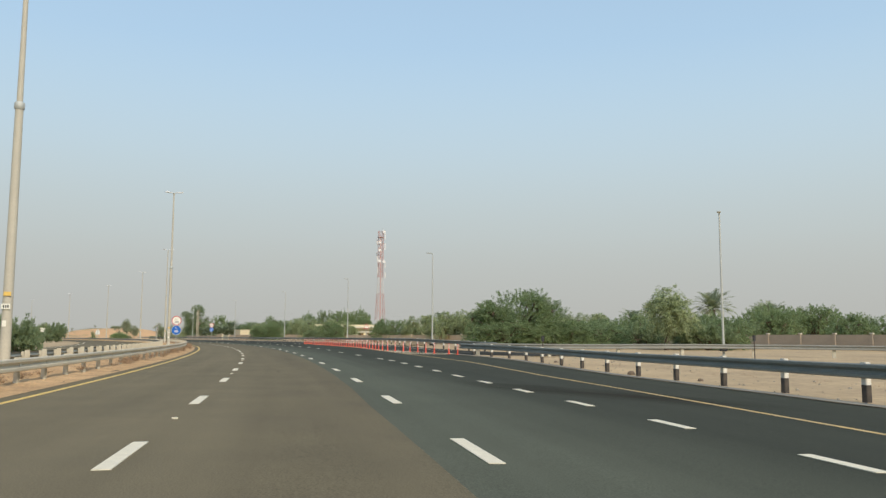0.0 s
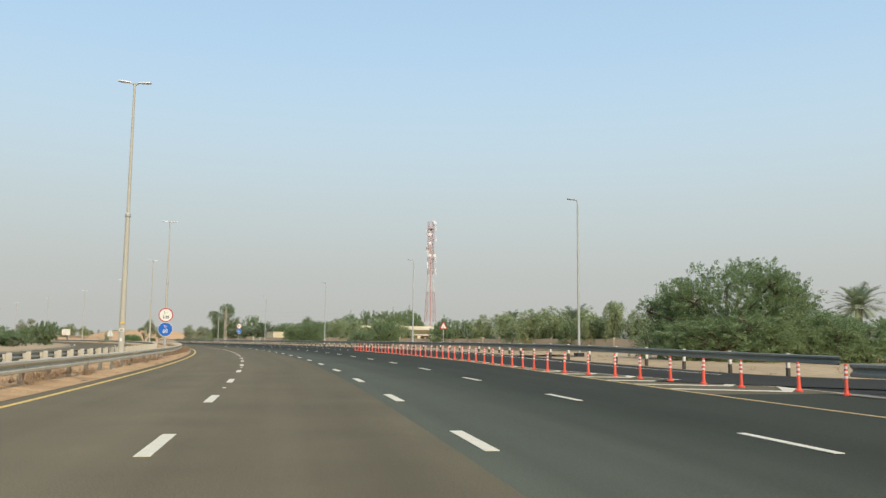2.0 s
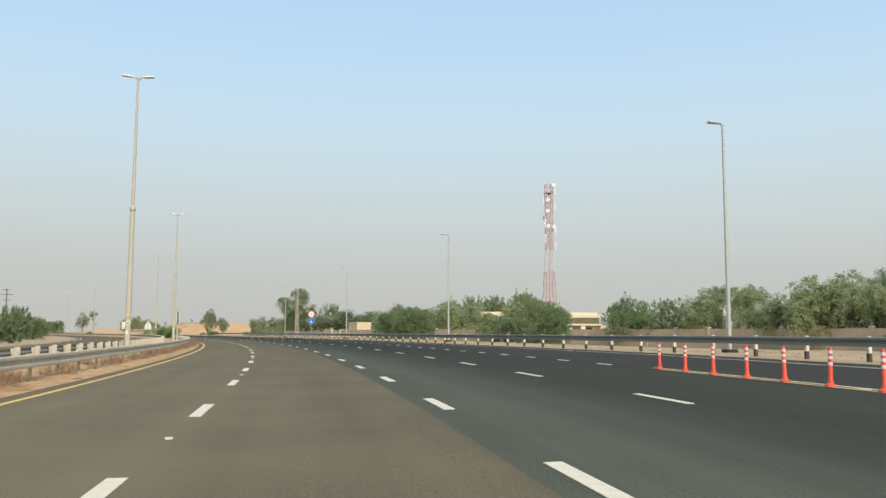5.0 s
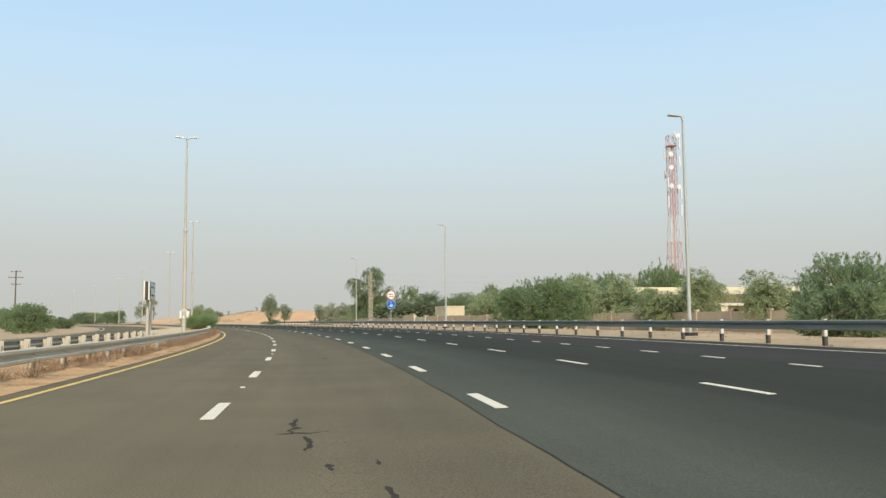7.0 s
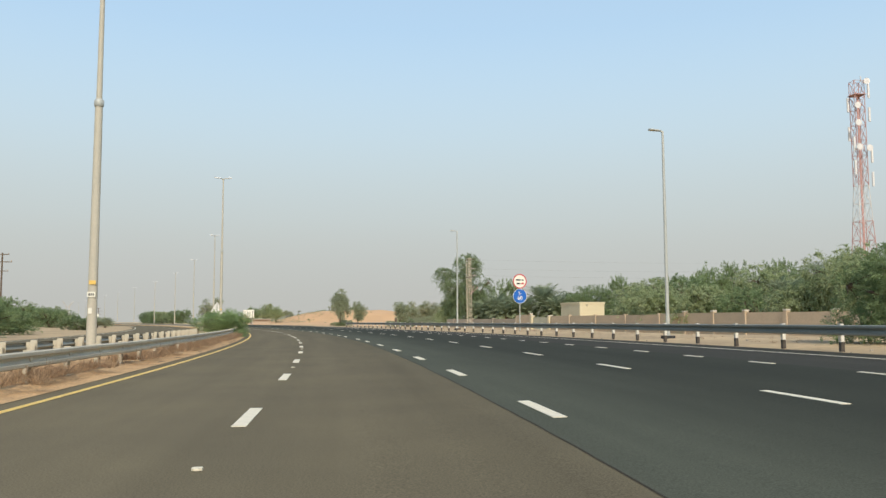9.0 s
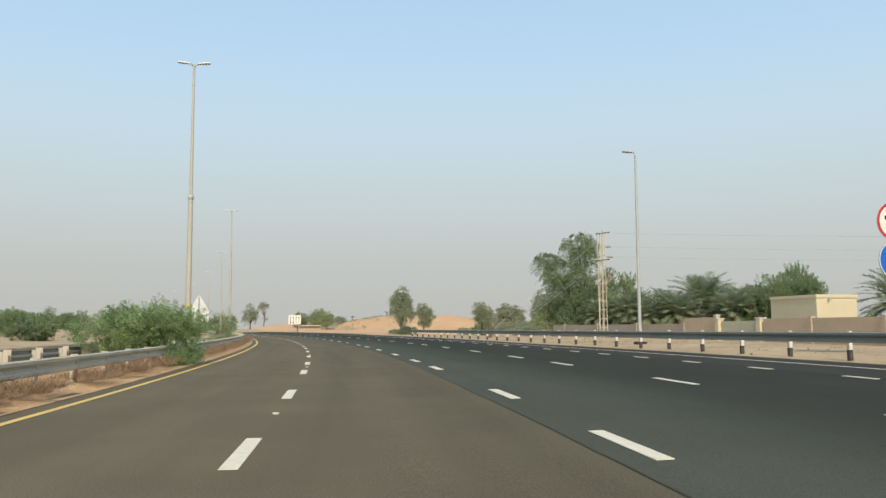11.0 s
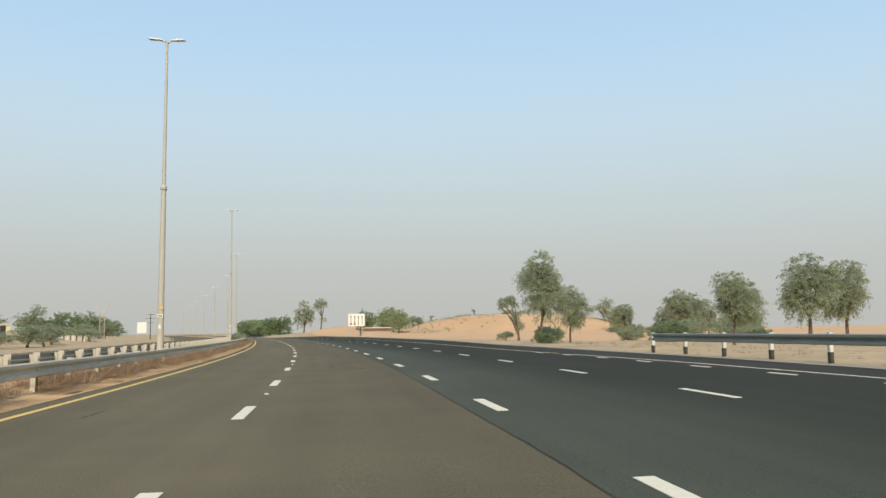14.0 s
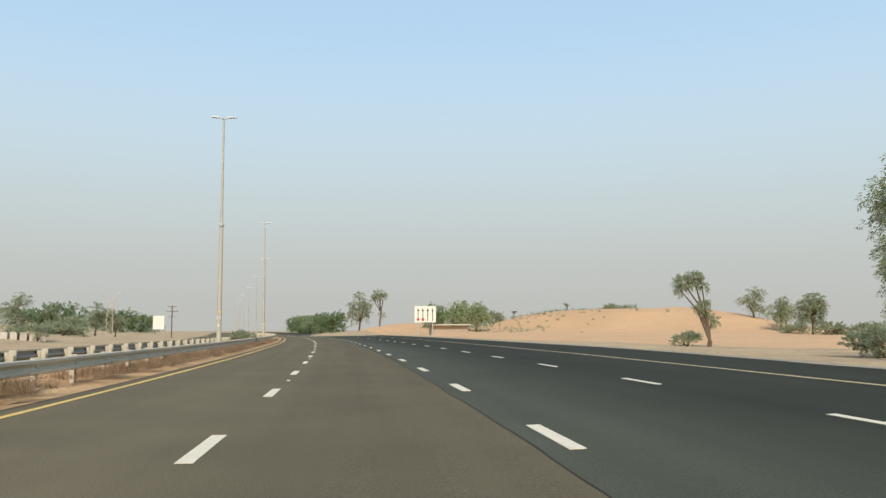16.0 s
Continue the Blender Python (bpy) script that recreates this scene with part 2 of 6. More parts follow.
WALL_MUD = material("boundary_wall_render", (0.45, 0.36, 0.265), (0.37, 0.30, 0.22), scale=0.5, detail_scale=14, rough=0.95, bump=0.3, grain=0.1)
WALL_TAN = material("tan_wall_render", (0.56, 0.43, 0.29), (0.47, 0.365, 0.25), scale=0.5, detail_scale=14, rough=0.95, bump=0.3, grain=0.1)
WALL_CREAM = material("cream_wall_render", (0.70, 0.60, 0.39), (0.62, 0.53, 0.345), scale=0.5, detail_scale=14, rough=0.9, grain=0.07)
ROOF_WHITE = material("roof_parapet_white", (0.62, 0.58, 0.47), (0.52, 0.485, 0.40), scale=0.5, rough=0.9, grain=0.06)
DARK_OPENING = material("dark_window", (0.04, 0.035, 0.03), rough=0.4)
# mast red paled and greyed, with the distance haze mixed into the paint
TOWER_RED = material("tower_red", (0.50, 0.29, 0.255), (0.45, 0.27, 0.24), scale=0.6, rough=0.6, grain=0.08)
TOWER_WHITE = material("tower_white", (0.66, 0.64, 0.60), (0.55, 0.53, 0.5), scale=0.6, rough=0.6, grain=0.06)
ANTENNA = material("antenna_shell", (0.72, 0.70, 0.66), rough=0.5)
PYLON_STEEL = material("pylon_steel", (0.58, 0.50, 0.38), (0.45, 0.38, 0.28), scale=2, rough=0.7)
INSUL = material("insulator_clay", (0.50, 0.42, 0.34), rough=0.4)
WALL_DUSTY = material("dusty_wall_render", (0.43, 0.355, 0.265), (0.35, 0.285, 0.21), scale=0.4, detail_scale=10, rough=0.95, bump=0.4, grain=0.15)
GATE_YELLOW = material("gate_paint", (0.50, 0.475, 0.34), (0.43, 0.405, 0.29), scale=0.8, detail_scale=20, rough=0.6, grain=0.1)
CABLE = material("cable", (0.30, 0.30, 0.29), rough=0.6)
BRICK_WHITE = material("white_block_wall", (0.70, 0.64, 0.54), (0.5, 0.42, 0.33), scale=1, rough=0.9)

# ---- the road's line: heading to the left of +y along its length ----
CURVE = (0.17261, 0.12456, 0.01304, 0.00366, -0.00162)   # radians, by hundreds of metres
BEYOND = [(385, 0.0), (447, 3.3), (500, 5.7), (550, 6.4), (2500, 6.4)]
DS = 0.5
AX = np.arange(-400.0, 1600.0, DS)
AU = np.clip(AX, -80, 400) / 100
AH = sum(c * AU ** k for k, c in enumerate(CURVE)) + np.radians(np.interp(AX, [a for a, _ in BEYOND], [b for _, b in BEYOND]))
PX = np.cumsum(-np.sin(AH) * DS)
PY = np.cumsum(np.cos(AH) * DS)
I0 = int(400 / DS)
PX += -0.346 * math.cos(AH[I0]) - PX[I0]
PY += -0.346 * math.sin(AH[I0]) - PY[I0]


def line(knots, s):
    return np.interp(s, [a for a, _ in knots], [b for _, b in knots])


BANKS = [(28, -0.0135), (75, 0.0269)]   # crossfall turning over into the curve
RAMP_FALL = [(45, -0.010), (80, 0.0269)]


def surf(s, d):
    """Height of the paved surface: level to the left of the crossfall's hinge, rising to the right."""
    d = np.asarray(d, float)
    return line(BANKS, s) * np.clip(d, 0, 9.3) + line(RAMP_FALL, s) * np.clip(d - 9.3, 0, 7.5)


def road_xy(s, d):
    x, y, h = np.interp(s, AX, PX), np.interp(s, AX, PY), np.interp(s, AX, AH)
    return x + d * np.cos(h), y + d * np.sin(h)


def road_p(s, d, z=0.0):
    x, y = road_xy(s, d)
    return Vector((float(x), float(y), float(surf(s, d)) + z))


def heading(s):
    return float(np.degrees(np.interp(s, AX, AH)))


def on_road(s, d, z=0.0, turn=0.0):
    """Pose at a place beside the road; local +y along the road, +x to its right."""
    p = road_p(s, d, z)
    return pose(p.x, p.y, p.z, 0, 0, heading(s) + turn)


# ---- mesh building ----
class Build:
    def __init__(self):
        self.v, self.f, self.mi = [], [], []

    def add(self, verts, faces, mi=0):
        o = len(self.v)
        self.v += [tuple(p) for p in verts]
        self.f += [tuple(o + i for i in fc) for fc in faces]
        self.mi += [mi] * len(faces)
        return self

    def box(self, c, size, m=None, mi=0, bevel=0.0):
        x, y, z = (k / 2 for k in size)
        b = min(bevel, x * 0.45, y * 0.45)
        if b:
            ring = [(-x + b, -y), (x - b, -y), (x, -y + b), (x, y - b), (x - b, y), (-x + b, y), (-x, y - b), (-x, -y + b)]
        else:
            ring = [(-x, -y), (x, -y), (x, y), (-x, y)]
        n = len(ring)
        vs = [Vector((a, e, k)) for k in (-z, z) for a, e in ring]
        if m:
            vs = [m @ p for p in vs]
        vs = [p + Vector(c) for p in vs]
        fs = [tuple(range(n - 1, -1, -1)), tuple(range(n, 2 * n))] + [(i, (i + 1) % n, n + (i + 1) % n, n + i) for i in range(n)]
        return self.add(vs, fs, mi)

    def tube(self, pts, radii, n=8, mi=0, cap=True):
        pts = [Vector(p) for p in pts]
        vs, fs = [], []
        for i, p in enumerate(pts):
            a = pts[max(i - 1, 0)]
            b = pts[min(i + 1, len(pts) - 1)]
            w = (b - a).normalized()
            u = w.orthogonal() if abs(w.z) < 0.99 else Vector((1, 0, 0))
            u = (u - w * u.dot(w)).normalized()
            q = w.cross(u)
            r = radii[i] if hasattr(radii, "__len__") else radii
            vs += [p + (u * math.cos(k * 2 * math.pi / n) + q * math.sin(k * 2 * math.pi / n)) * r for k in range(n)]
        for i in range(len(pts) - 1):
            fs += [(i * n + k, i * n + (k + 1) % n, (i + 1) * n + (k + 1) % n, (i + 1) * n + k) for k in range(n)]
        if cap:
            k0 = len(vs)
            vs += vs[:n] + vs[(len(pts) - 1) * n:len(pts) * n]
            fs += [tuple(range(k0 + n - 1, k0 - 1, -1)), tuple(range(k0 + n, k0 + 2 * n))]
        return self.add(vs, fs, mi)

    def prism(self, outline, y0, y1, mi=0):
        """An outline in x and z, thick along y."""
        n = len(outline)
        vs = [(x, y0, z) for x, z in outline] + [(x, y1, z) for x, z in outline]
        fs = [tuple(range(n)), tuple(range(2 * n - 1, n - 1, -1))] + [(i, n + i, n + (i + 1) % n, (i + 1) % n) for i in range(n)]
        return self.add(vs, fs, mi)

    def mesh(self, name, *mats, smooth=False):
        me = bpy.data.meshes.new(name)
        me.from_pydata(self.v, [], self.f)
        for m in mats:
            me.materials.append(m)
        if len(mats) > 1:
            me.polygons.foreach_set("material_index", self.mi)
        if smooth:
            me.polygons.foreach_set("use_smooth", [True] * len(self.f))
        me.update()
        return me


def grid_mesh(name, xs, ys, zs, mat, smooth=True, flip=False):
    """A sheet from arrays of one shape."""
    r, c = xs.shape
    vs = np.stack([xs, ys, zs], -1).reshape(-1, 3)
    i = np.arange(r * c).reshape(r, c)
    q = np.stack([i[:-1, :-1], i[:-1, 1:], i[1:, 1:], i[1:, :-1]], -1).reshape(-1, 4)
    if flip:
        q = q[:, ::-1]
    me = bpy.data.meshes.new(name)
    me.from_pydata(vs.tolist(), [], q.tolist())
    me.materials.append(mat)
    if smooth:
        me.polygons.foreach_set("use_smooth", [True] * len(q))
    me.update()
    return me


def part(name, build, mat, parent, label="", m=None, smooth=False):
    me = build if isinstance(build, bpy.types.Mesh) else build.mesh(name, *(mat if isinstance(mat, (list, tuple)) else (mat,)), smooth=smooth)
    ob = new(name, me)
    ob.parent = parent
    if m:
        ob.matrix_local = m
    if label:
        tagged(ob, label)
    return ob


def thing(name, label, category, m=None, group="", kind=""):
    ob = new(name)
    ob.empty_display_size = 0.2
    if m:
        ob.matrix_world = m
    return tagged(ob, label, category, group, kind)


def strip(name, s, dl, dr, mat, lift=0.0, cuts=1, step=2.0, wob=0.0):
    """A ribbon along the road between two offsets, following its surface."""
    ss = np.arange(s[0], s[1] + 1e-6, step)
    a = line(dl, ss) if isinstance(dl, list) else np.full(len(ss), float(dl))
    b = line(dr, ss) if isinstance(dr, list) else np.full(len(ss), float(dr))
    if wob:
        w = np.array([noise.noise((k * 0.35, 7.3, 0)) + 0.5 * noise.noise((k * 1.7, 1.3, 0)) for k in ss]) * wob
        a, b = a + w, b + w
    u = np.linspace(0, 1, cuts + 1)
    d = a[:, None] + (b - a)[:, None] * u
    sg = np.repeat(ss[:, None], cuts + 1, 1)
    x, y = road_xy(sg, d)
    me = grid_mesh(name, x, y, surf(sg, d) + lift, mat)
    idx = np.empty(len(me.loops), dtype=np.int32)
    me.loops.foreach_get("vertex_index", idx)
    uv = np.stack([d.ravel(), sg.ravel()], 1)[idx]
    me.uv_layers.new(name="across_along").data.foreach_set("uv", uv.ravel().astype(np.float32))
    return new(name, me)

# ---- ground ----
DUNES = [(425, 37, 40, 14, -8, 0.45, 2), (460.6, 59.3, 36, 17.8, -11, 4.5, 4), (483, 24, 16, 11, 0, 2.2, 2), (520, 95, 60, 40, 0, 2.4, 2), (395, 105, 45, 35, 10, 1.2, 2), (392, -37, 16, 6, 0, 1.0, 2), (430, -60, 35, 22, 0, 1.6, 2), (330, -48, 40, 15, 0, 0.8, 2), (560, -70, 60, 25, 0, 3.0, 2), (520, 24, 22, 9, 0, 1.5, 2)]


def axis(a, b, step, far):
    """Even steps from a to b, then widening out to the distance."""
    mid = list(np.arange(a, b + step, step))
    lo, hi, k = a, mid[-1], step
    left, right = [], []
    while hi < far:
        k *= 1.35
        lo, hi = lo - k, hi + k
        left.append(lo)
        right.append(hi)
    return np.array(left[::-1] + mid + right)


def ground_height(x, y):
    """Height of the open ground, with the distances along and across the road."""
    s = np.zeros(x.shape)
    d = np.full(x.shape, 1e9)
    step = 6
    for i in range(0, len(AX), step):
        ex, ey = x - PX[i], y - PY[i]
        r = np.hypot(ex, ey)
        near = r < d
        s = np.where(near, AX[i], s)
        d = np.where(near, r, d)
    cx, cy, h = np.interp(s, AX, PX), np.interp(s, AX, PY), np.interp(s, AX, AH)
    ex, ey = x - cx, y - cy
    s = s + (-ex * np.sin(h) + ey * np.cos(h))
    d = ex * np.cos(h) + ey * np.sin(h)
    z = surf(s, np.clip(d, -50, 16)) * np.clip(1 - (d - 20) / 16, 0, 1) - 0.10
    z = z - 0.27 * np.clip((s - 312) / 14, 0, 1) * np.clip((d - 13.2) / 4, 0, 1) * np.clip(1 - (d - 26) / 14, 0, 1)
    for ds, dd, a, b, turn, hgt, sharp in DUNES:
        c, q = math.cos(radians(turn)), math.sin(radians(turn))
        u = ((s - ds) * c + (d - dd) * q) / a
        w = (-(s - ds) * q + (d - dd) * c) / b
        rr = np.hypot(u, w)
        z = z + hgt * np.exp(-rr ** sharp * 0.9)
    return z, s, d


gx = axis(-420, 160, 5.0, 4200)
gy = axis(-60, 620, 5.0, 4200)
gxx, gyy = np.meshgrid(gx, gy)
gz, gs, gd = ground_height(gxx, gyy)
rough = np.array([noise.fractal((a * 0.02, b * 0.02, 3.1), 0.9, 2.0, 4) + 0.4 * noise.noise((a * 0.13, b * 0.13, 9)) for a, b in zip(gxx.ravel(), gyy.ravel())]).reshape(gxx.shape)
gz += rough * 0.35 * np.clip((np.abs(gd) - 19) / 15, 0, 1)
ground = tagged(new("ground", grid_mesh("ground", gxx, gyy, gz, SAND)), "pale tan desert sand plain with low rises", "ground", kind="structure")


def ground_z(s, d):
    x, y = road_xy(s, d)
    z, _, _ = ground_height(np.array([[float(x)]]), np.array([[float(y)]]))
    return float(z[0, 0])


def at_ground(s, d, turn=0.0, sink=0.05):
    x, y = road_xy(s, d)
    return pose(float(x), float(y), ground_z(s, d) - sink, 0, 0, turn)


# the red dune, a sheet of its own over the ground
u, w = np.meshgrid(np.linspace(-3.75, 1.7, 170), np.linspace(-2.75, 1.9, 130))
a0, b0, c0, q0 = 36, 17.8, math.cos(radians(-11)), math.sin(radians(-11))
ds_, dd_ = u * a0 * c0 - w * b0 * q0 + 460.6, u * a0 * q0 + w * b0 * c0 + 59.3
dx_, dy_ = road_xy(ds_, dd_)
dz_, _, _ = ground_height(dx_, dy_)
edge = ((u / np.where(u < 0, 3.75, 1.7)) ** 4 + (w / np.where(w < 0, 2.75, 1.9)) ** 4) ** 0.25
rip = np.array([noise.fractal((a * 0.09, b * 0.09, 5), 0.8, 2.0, 4) for a, b in zip(dx_.ravel(), dy_.ravel())]).reshape(dx_.shape)
dune = tagged(new("dune", grid_mesh("dune", dx_, dy_, dz_ + 0.3 - 2.2 * np.clip(edge - 0.86, 0, 1) - 0.5 * np.clip((15.6 - dd_) / 4, 0, 3) + 0.35 * rip * np.clip(1.1 - 1.5 * edge, 0, 1), SAND_RED)), "orange-red sand dune rising beside the road", "dune", kind="structure")

# ---- roads ----
RIGHT_EDGE = [(-120, 10.7), (0, 11.4), (16, 11.6), (24, 11.9), (32, 12.2), (38, 12.6), (44, 13.05), (48, 12.9), (51, 12.5), (53, 12.2)]
E_LINE = [(58, 14.8), (60, 14.4), (66.5, 13.4), (72, 12.95), (80, 13.1), (90, 13.4), (97, 13.8), (121, 13.8), (150, 12.45), (188, 11.7), (243, 10.35), (253, 10.1), (290, 9.7), (300, 9.3), (307, 9.02), (323, 9.05), (340, 9.25), (900, 9.25)]
OUTER = [(s_, d_ + 1.1) for s_, d_ in E_LINE if s_ < 260] + [(290, 11.4), (320, 11.35), (332, 12.0), (345, 12.7), (900, 12.7)]
SEAM = [(-160, 1.65), (15, 1.7), (20, 1.8), (34, 1.9), (900, 1.9)]
road_old = tagged(strip("road_1", (-160, 900), -5.5, SEAM, ASPHALT_OLD, cuts=7), "brownish worn asphalt of the older lanes", "road", kind="structure")
road_new = tagged(strip("road_2", (-160, 53), SEAM, RIGHT_EDGE, ASPHALT_NEW, cuts=8, step=1.0), "dark grey newer asphalt lanes", "road", kind="structure")
road_new2 = tagged(strip("road_3", (53, 900), SEAM, [(53, 12.3), (56, 10.9), (59, 9.6), (61, 9.4), (308, 9.25), (320, 11.35), (332, 12.0), (345, 12.7), (900, 12.7)], ASPHALT_NEW, cuts=8, step=1.0), "dark grey newer asphalt lanes", "road", kind="structure")
road_outer = tagged(strip("road_5", (61, 320), [(61, 9.4), (308, 9.25), (320, 11.35)], OUTER, ASPHALT_DARK, cuts=10, step=1.0), "nearly black fresh asphalt of the merging lane", "road", kind="structure")
ramp_strip = tagged(strip("ramp", (51, 62), [(51, 13.6), (53, 12.4), (56, 10.8), (59, 9.4), (62, 9.2)], [(51, 18.2), (54, 18.4), (58, 17.0), (62, 15.2)], ASPHALT_DARK, lift=-0.006, cuts=10, step=1.0), "dark asphalt slip road joining the highway", "road", kind="structure")


def smooth_path(pts, step=1.0):
    """World points every step along a soft curve through places given along and across the road."""
    q = np.array([[*map(float, road_xy(a_, b_)), float(surf(a_, b_))] for a_, b_ in pts])
    u_ = np.r_[0, np.cumsum(np.hypot(np.diff(q[:, 0]), np.diff(q[:, 1])))]
    f_ = np.arange(0, u_[-1], step)
    out = np.stack([np.interp(f_, u_, q[:, k]) for k in range(3)], 1)
    ker = np.ones(5) / 5
    for _ in range(3):
        out[2:-2] = np.stack([np.convolve(out[:, k], ker, "valid") for k in range(3)], 1)
    tan = np.gradient(out[:, :2], axis=0)
    tan /= np.linalg.norm(tan, axis=1)[:, None]
    return out, np.stack([tan[:, 1], -tan[:, 0]], 1)


rc, rn = smooth_path([(60, 12.8), (57, 15.5), (54.6, 20), (54.8, 27), (53.5, 34), (48, 45), (38, 58), (22, 75)])
wide = np.linspace(-3.4, 3.4, 7)
rx, ry = rc[:, :1] + rn[:, :1] * wide, rc[:, 1:2] + rn[:, 1:] * wide
tagged(new("ramp", grid_mesh("ramp", rx, ry, np.repeat(rc[:, 2:] - 0.014 - 0.3 * np.clip((np.arange(len(rc))[:, None] - 6) / 10, 0, 1), 7, 1), ASPHALT_DARK)), "dark asphalt slip road curving in from the side", "road", kind="structure")
opposite = tagged(strip("road_4", (-160, 900), -20.5, -9.6, ASPHALT_OLD, lift=-0.02, cuts=4), "asphalt of the opposite carriageway", "road", kind="structure")

SHOULDER_R = [(s_, d_ + (5.5 if s_ < 300 else 2.6)) for s_, d_ in OUTER]


def verge(name, s, dl, dr, amp, base, label, mat=VERGE, step=0.6, cuts=8, hump=0.0):
    ss = np.arange(s[0], s[1], step)
    a, b = line(dl, ss), line(dr, ss)
    u = np.linspace(0, 1, cuts + 1)
    d = a[:, None] + (b - a)[:, None] * u
    sg = np.repeat(ss[:, None], cuts + 1, 1)
    x, y = road_xy(sg, d)
    nz = np.array([noise.fractal((p * 0.9, q * 0.9, 2), 0.8, 2.0, 3) for p, q in zip(x.ravel(), y.ravel())]).reshape(x.shape)
    z = surf(sg, d) + base + amp * nz * np.minimum(1, np.minimum(u, 1 - u) * 6) + hump * np.sin(np.pi * np.clip(u * 1.15, 0, 1))
    return tagged(new(name, grid_mesh(name, x, y, z, mat)), label, "verge", kind="structure")


verge("verge_1", (-60, 420), [(-60, -9.5), (420, -9.5)], [(-60, -5.15), (420, -5.15)], 0.06, 0.008, "sand drifted against the median guard rails", hump=0.2, cuts=16)
verge("verge_2", (420, 880), [(420, -9.5), (880, -9.5)], [(420, -5.2), (880, -5.2)], 0.05, 0.008, "sand drifted against the median guard rails", hump=0.2, cuts=8, step=2.0)
verge("verge_3", (84, 560), OUTER, SHOULDER_R, 0.03, -0.03, "pale sand shoulder beside the outer lane", mat=SAND, cuts=6, step=1.0)
verge("verge_4", (-60, 53), RIGHT_EDGE, [(-60, 75), (0, 66), (30, 58), (40, 46), (46, 35), (48, 26), (49, 17.5), (51.5, 14.2), (53, 12.7)], 0.04, 0.0, "pale sand gore between the highway and the slip road", mat=SAND, cuts=36, step=1.0)

tagged(strip("kerb_strip", (-60, 53), RIGHT_EDGE, [(a, b + 0.45) for a, b in RIGHT_EDGE], EDGE_GREY, lift=0.02, step=1.0, wob=0.04), "pale grey dusty strip along the asphalt edge", "verge", kind="structure")
tagged(strip("kerb_strip", (262, 620), [(262, 11.2), (290, 11.34), (320, 11.3), (332, 11.95), (345, 12.65), (620, 12.65)], [(262, 11.5), (290, 11.75), (320, 11.75), (332, 12.4), (345, 13.1), (620, 13.1)], EDGE_GREY, lift=0.012, step=1.0, wob=0.12), "pale dusty crumbling strip along the asphalt edge", "verge", kind="structure")

# ---- markings ----
strip("edge_line", (-140, 880), -4.79, -4.655, PAINT_YELLOW, lift=0.006)
EDGE_R = [(-140, 7.6), (0, 7.95), (10, 8.28), (20, 8.8), (30, 9.3), (40, 9.75), (47, 9.55), (53, 9.2), (60, 9.1), (67, 9.08), (78, 9.08), (88, 9.3), (113, 9.45)]
strip("edge_line", (-140, 113), [(a, b - 0.06) for a, b in EDGE_R], [(a, b + 0.06) for a, b in EDGE_R], PAINT_ORANGE, lift=0.006)
GORE_R = [(52, 12.9), (55.3, 12.5), (57, 11.9), (59, 11.25), (61, 10.8), (62.7, 10.35), (64.3, 9.9), (65.8, 9.65), (70, 9.55), (86, 9.55), (113, 9.7)]
strip("gore_line", (53, 113), [(a, b - 0.05) for a, b in GORE_R], [(a, b + 0.05) for a, b in GORE_R], PAINT_CREAM, lift=0.006, step=1.0)
gore_fill = tagged(strip("gore_fill", (53, 113), [(a, b + 0.02) for a, b in EDGE_R], GORE_R, ASPHALT_OLD, lift=0.003, step=1.0, cuts=4), "dusty brown asphalt between the gore lines", "road", kind="structure")
strip("outer_line", (61, 300), [(a, b - 0.05) for a, b in E_LINE], [(a, b + 0.05) for a, b in E_LINE], PAINT_WHITE, lift=0.006)
strip("outer_line", (300, 880), [(a, b - 0.055) for a, b in E_LINE], [(a, b + 0.055) for a, b in E_LINE], PAINT_FADED, lift=0.006)
strip("opposite_line", (-100, 880), -10.35, -10.2, PAINT_YELLOW, lift=-0.012)
strip("opposite_line", (-100, 880), -19.9, -19.75, PAINT_WHITE, lift=-0.012)
for ob in [o for o in scene.objects if o.name.split(".")[0] in ("edge_line", "gore_line", "outer_line", "opposite_line")]:
    tagged(ob, "ochre yellow painted edge line" if ob.name.startswith("edge") else "worn white painted road line", "road marking", kind="structure")
strip("joint_seam", (120, 520), SEAM, [(a, b + 0.02) for a, b in SEAM], TAR, lift=0.004, step=0.5, wob=0.045)
tagged(bpy.data.objects["joint_seam"], "dark tarred joint between old and new asphalt", "road joint", kind="structure")

DASH = Build().box((0, 0, 0), (0.17, 2.0, 0.008)).mesh("dash", PAINT_WHITE)
SHORT_DASH = Build().box((0, 0, 0), (0.17, 1.25, 0.008)).mesh("short_dash", PAINT_WHITE)
STUD = Build().box((0, 0, 0.008), (0.085, 0.09, 0.02), bevel=0.025).mesh("stud", PAINT_WHITE)


def dashes(mesh, name, s0, s1, step, d, road):
    s = s0
    while s < s1:
        off = float(line(d, s)) if isinstance(d, list) else d
        p = road_p(s, off, 0.006)
        slope = math.degrees(math.atan(float(line(BANKS, s)))) if off > 0 else 0.0
        ob = new(name, mesh)
        ob.matrix_world = pose(p.x, p.y, p.z, 0, -slope, heading(s))
        ob.parent = road
        s += step


P_DASH = 7.331
# the painted rhythm is uneven: number of the dash along the road, and where it lies
RHYTHM = [(-8, -50.3), (0, 9.0), (4, 38.65), (12, 98.1), (16, 126.3), (18, 141.2), (24, 186.5), (29, 222.5), (30, 230.3), (31, 236.0), (32, 243.3), (33, 251.0), (34, 258.2), (35, 264.1), (36, 273.2), (38, 287.9), (40, 303.15), (42, 318.0), (75, 568.0)]


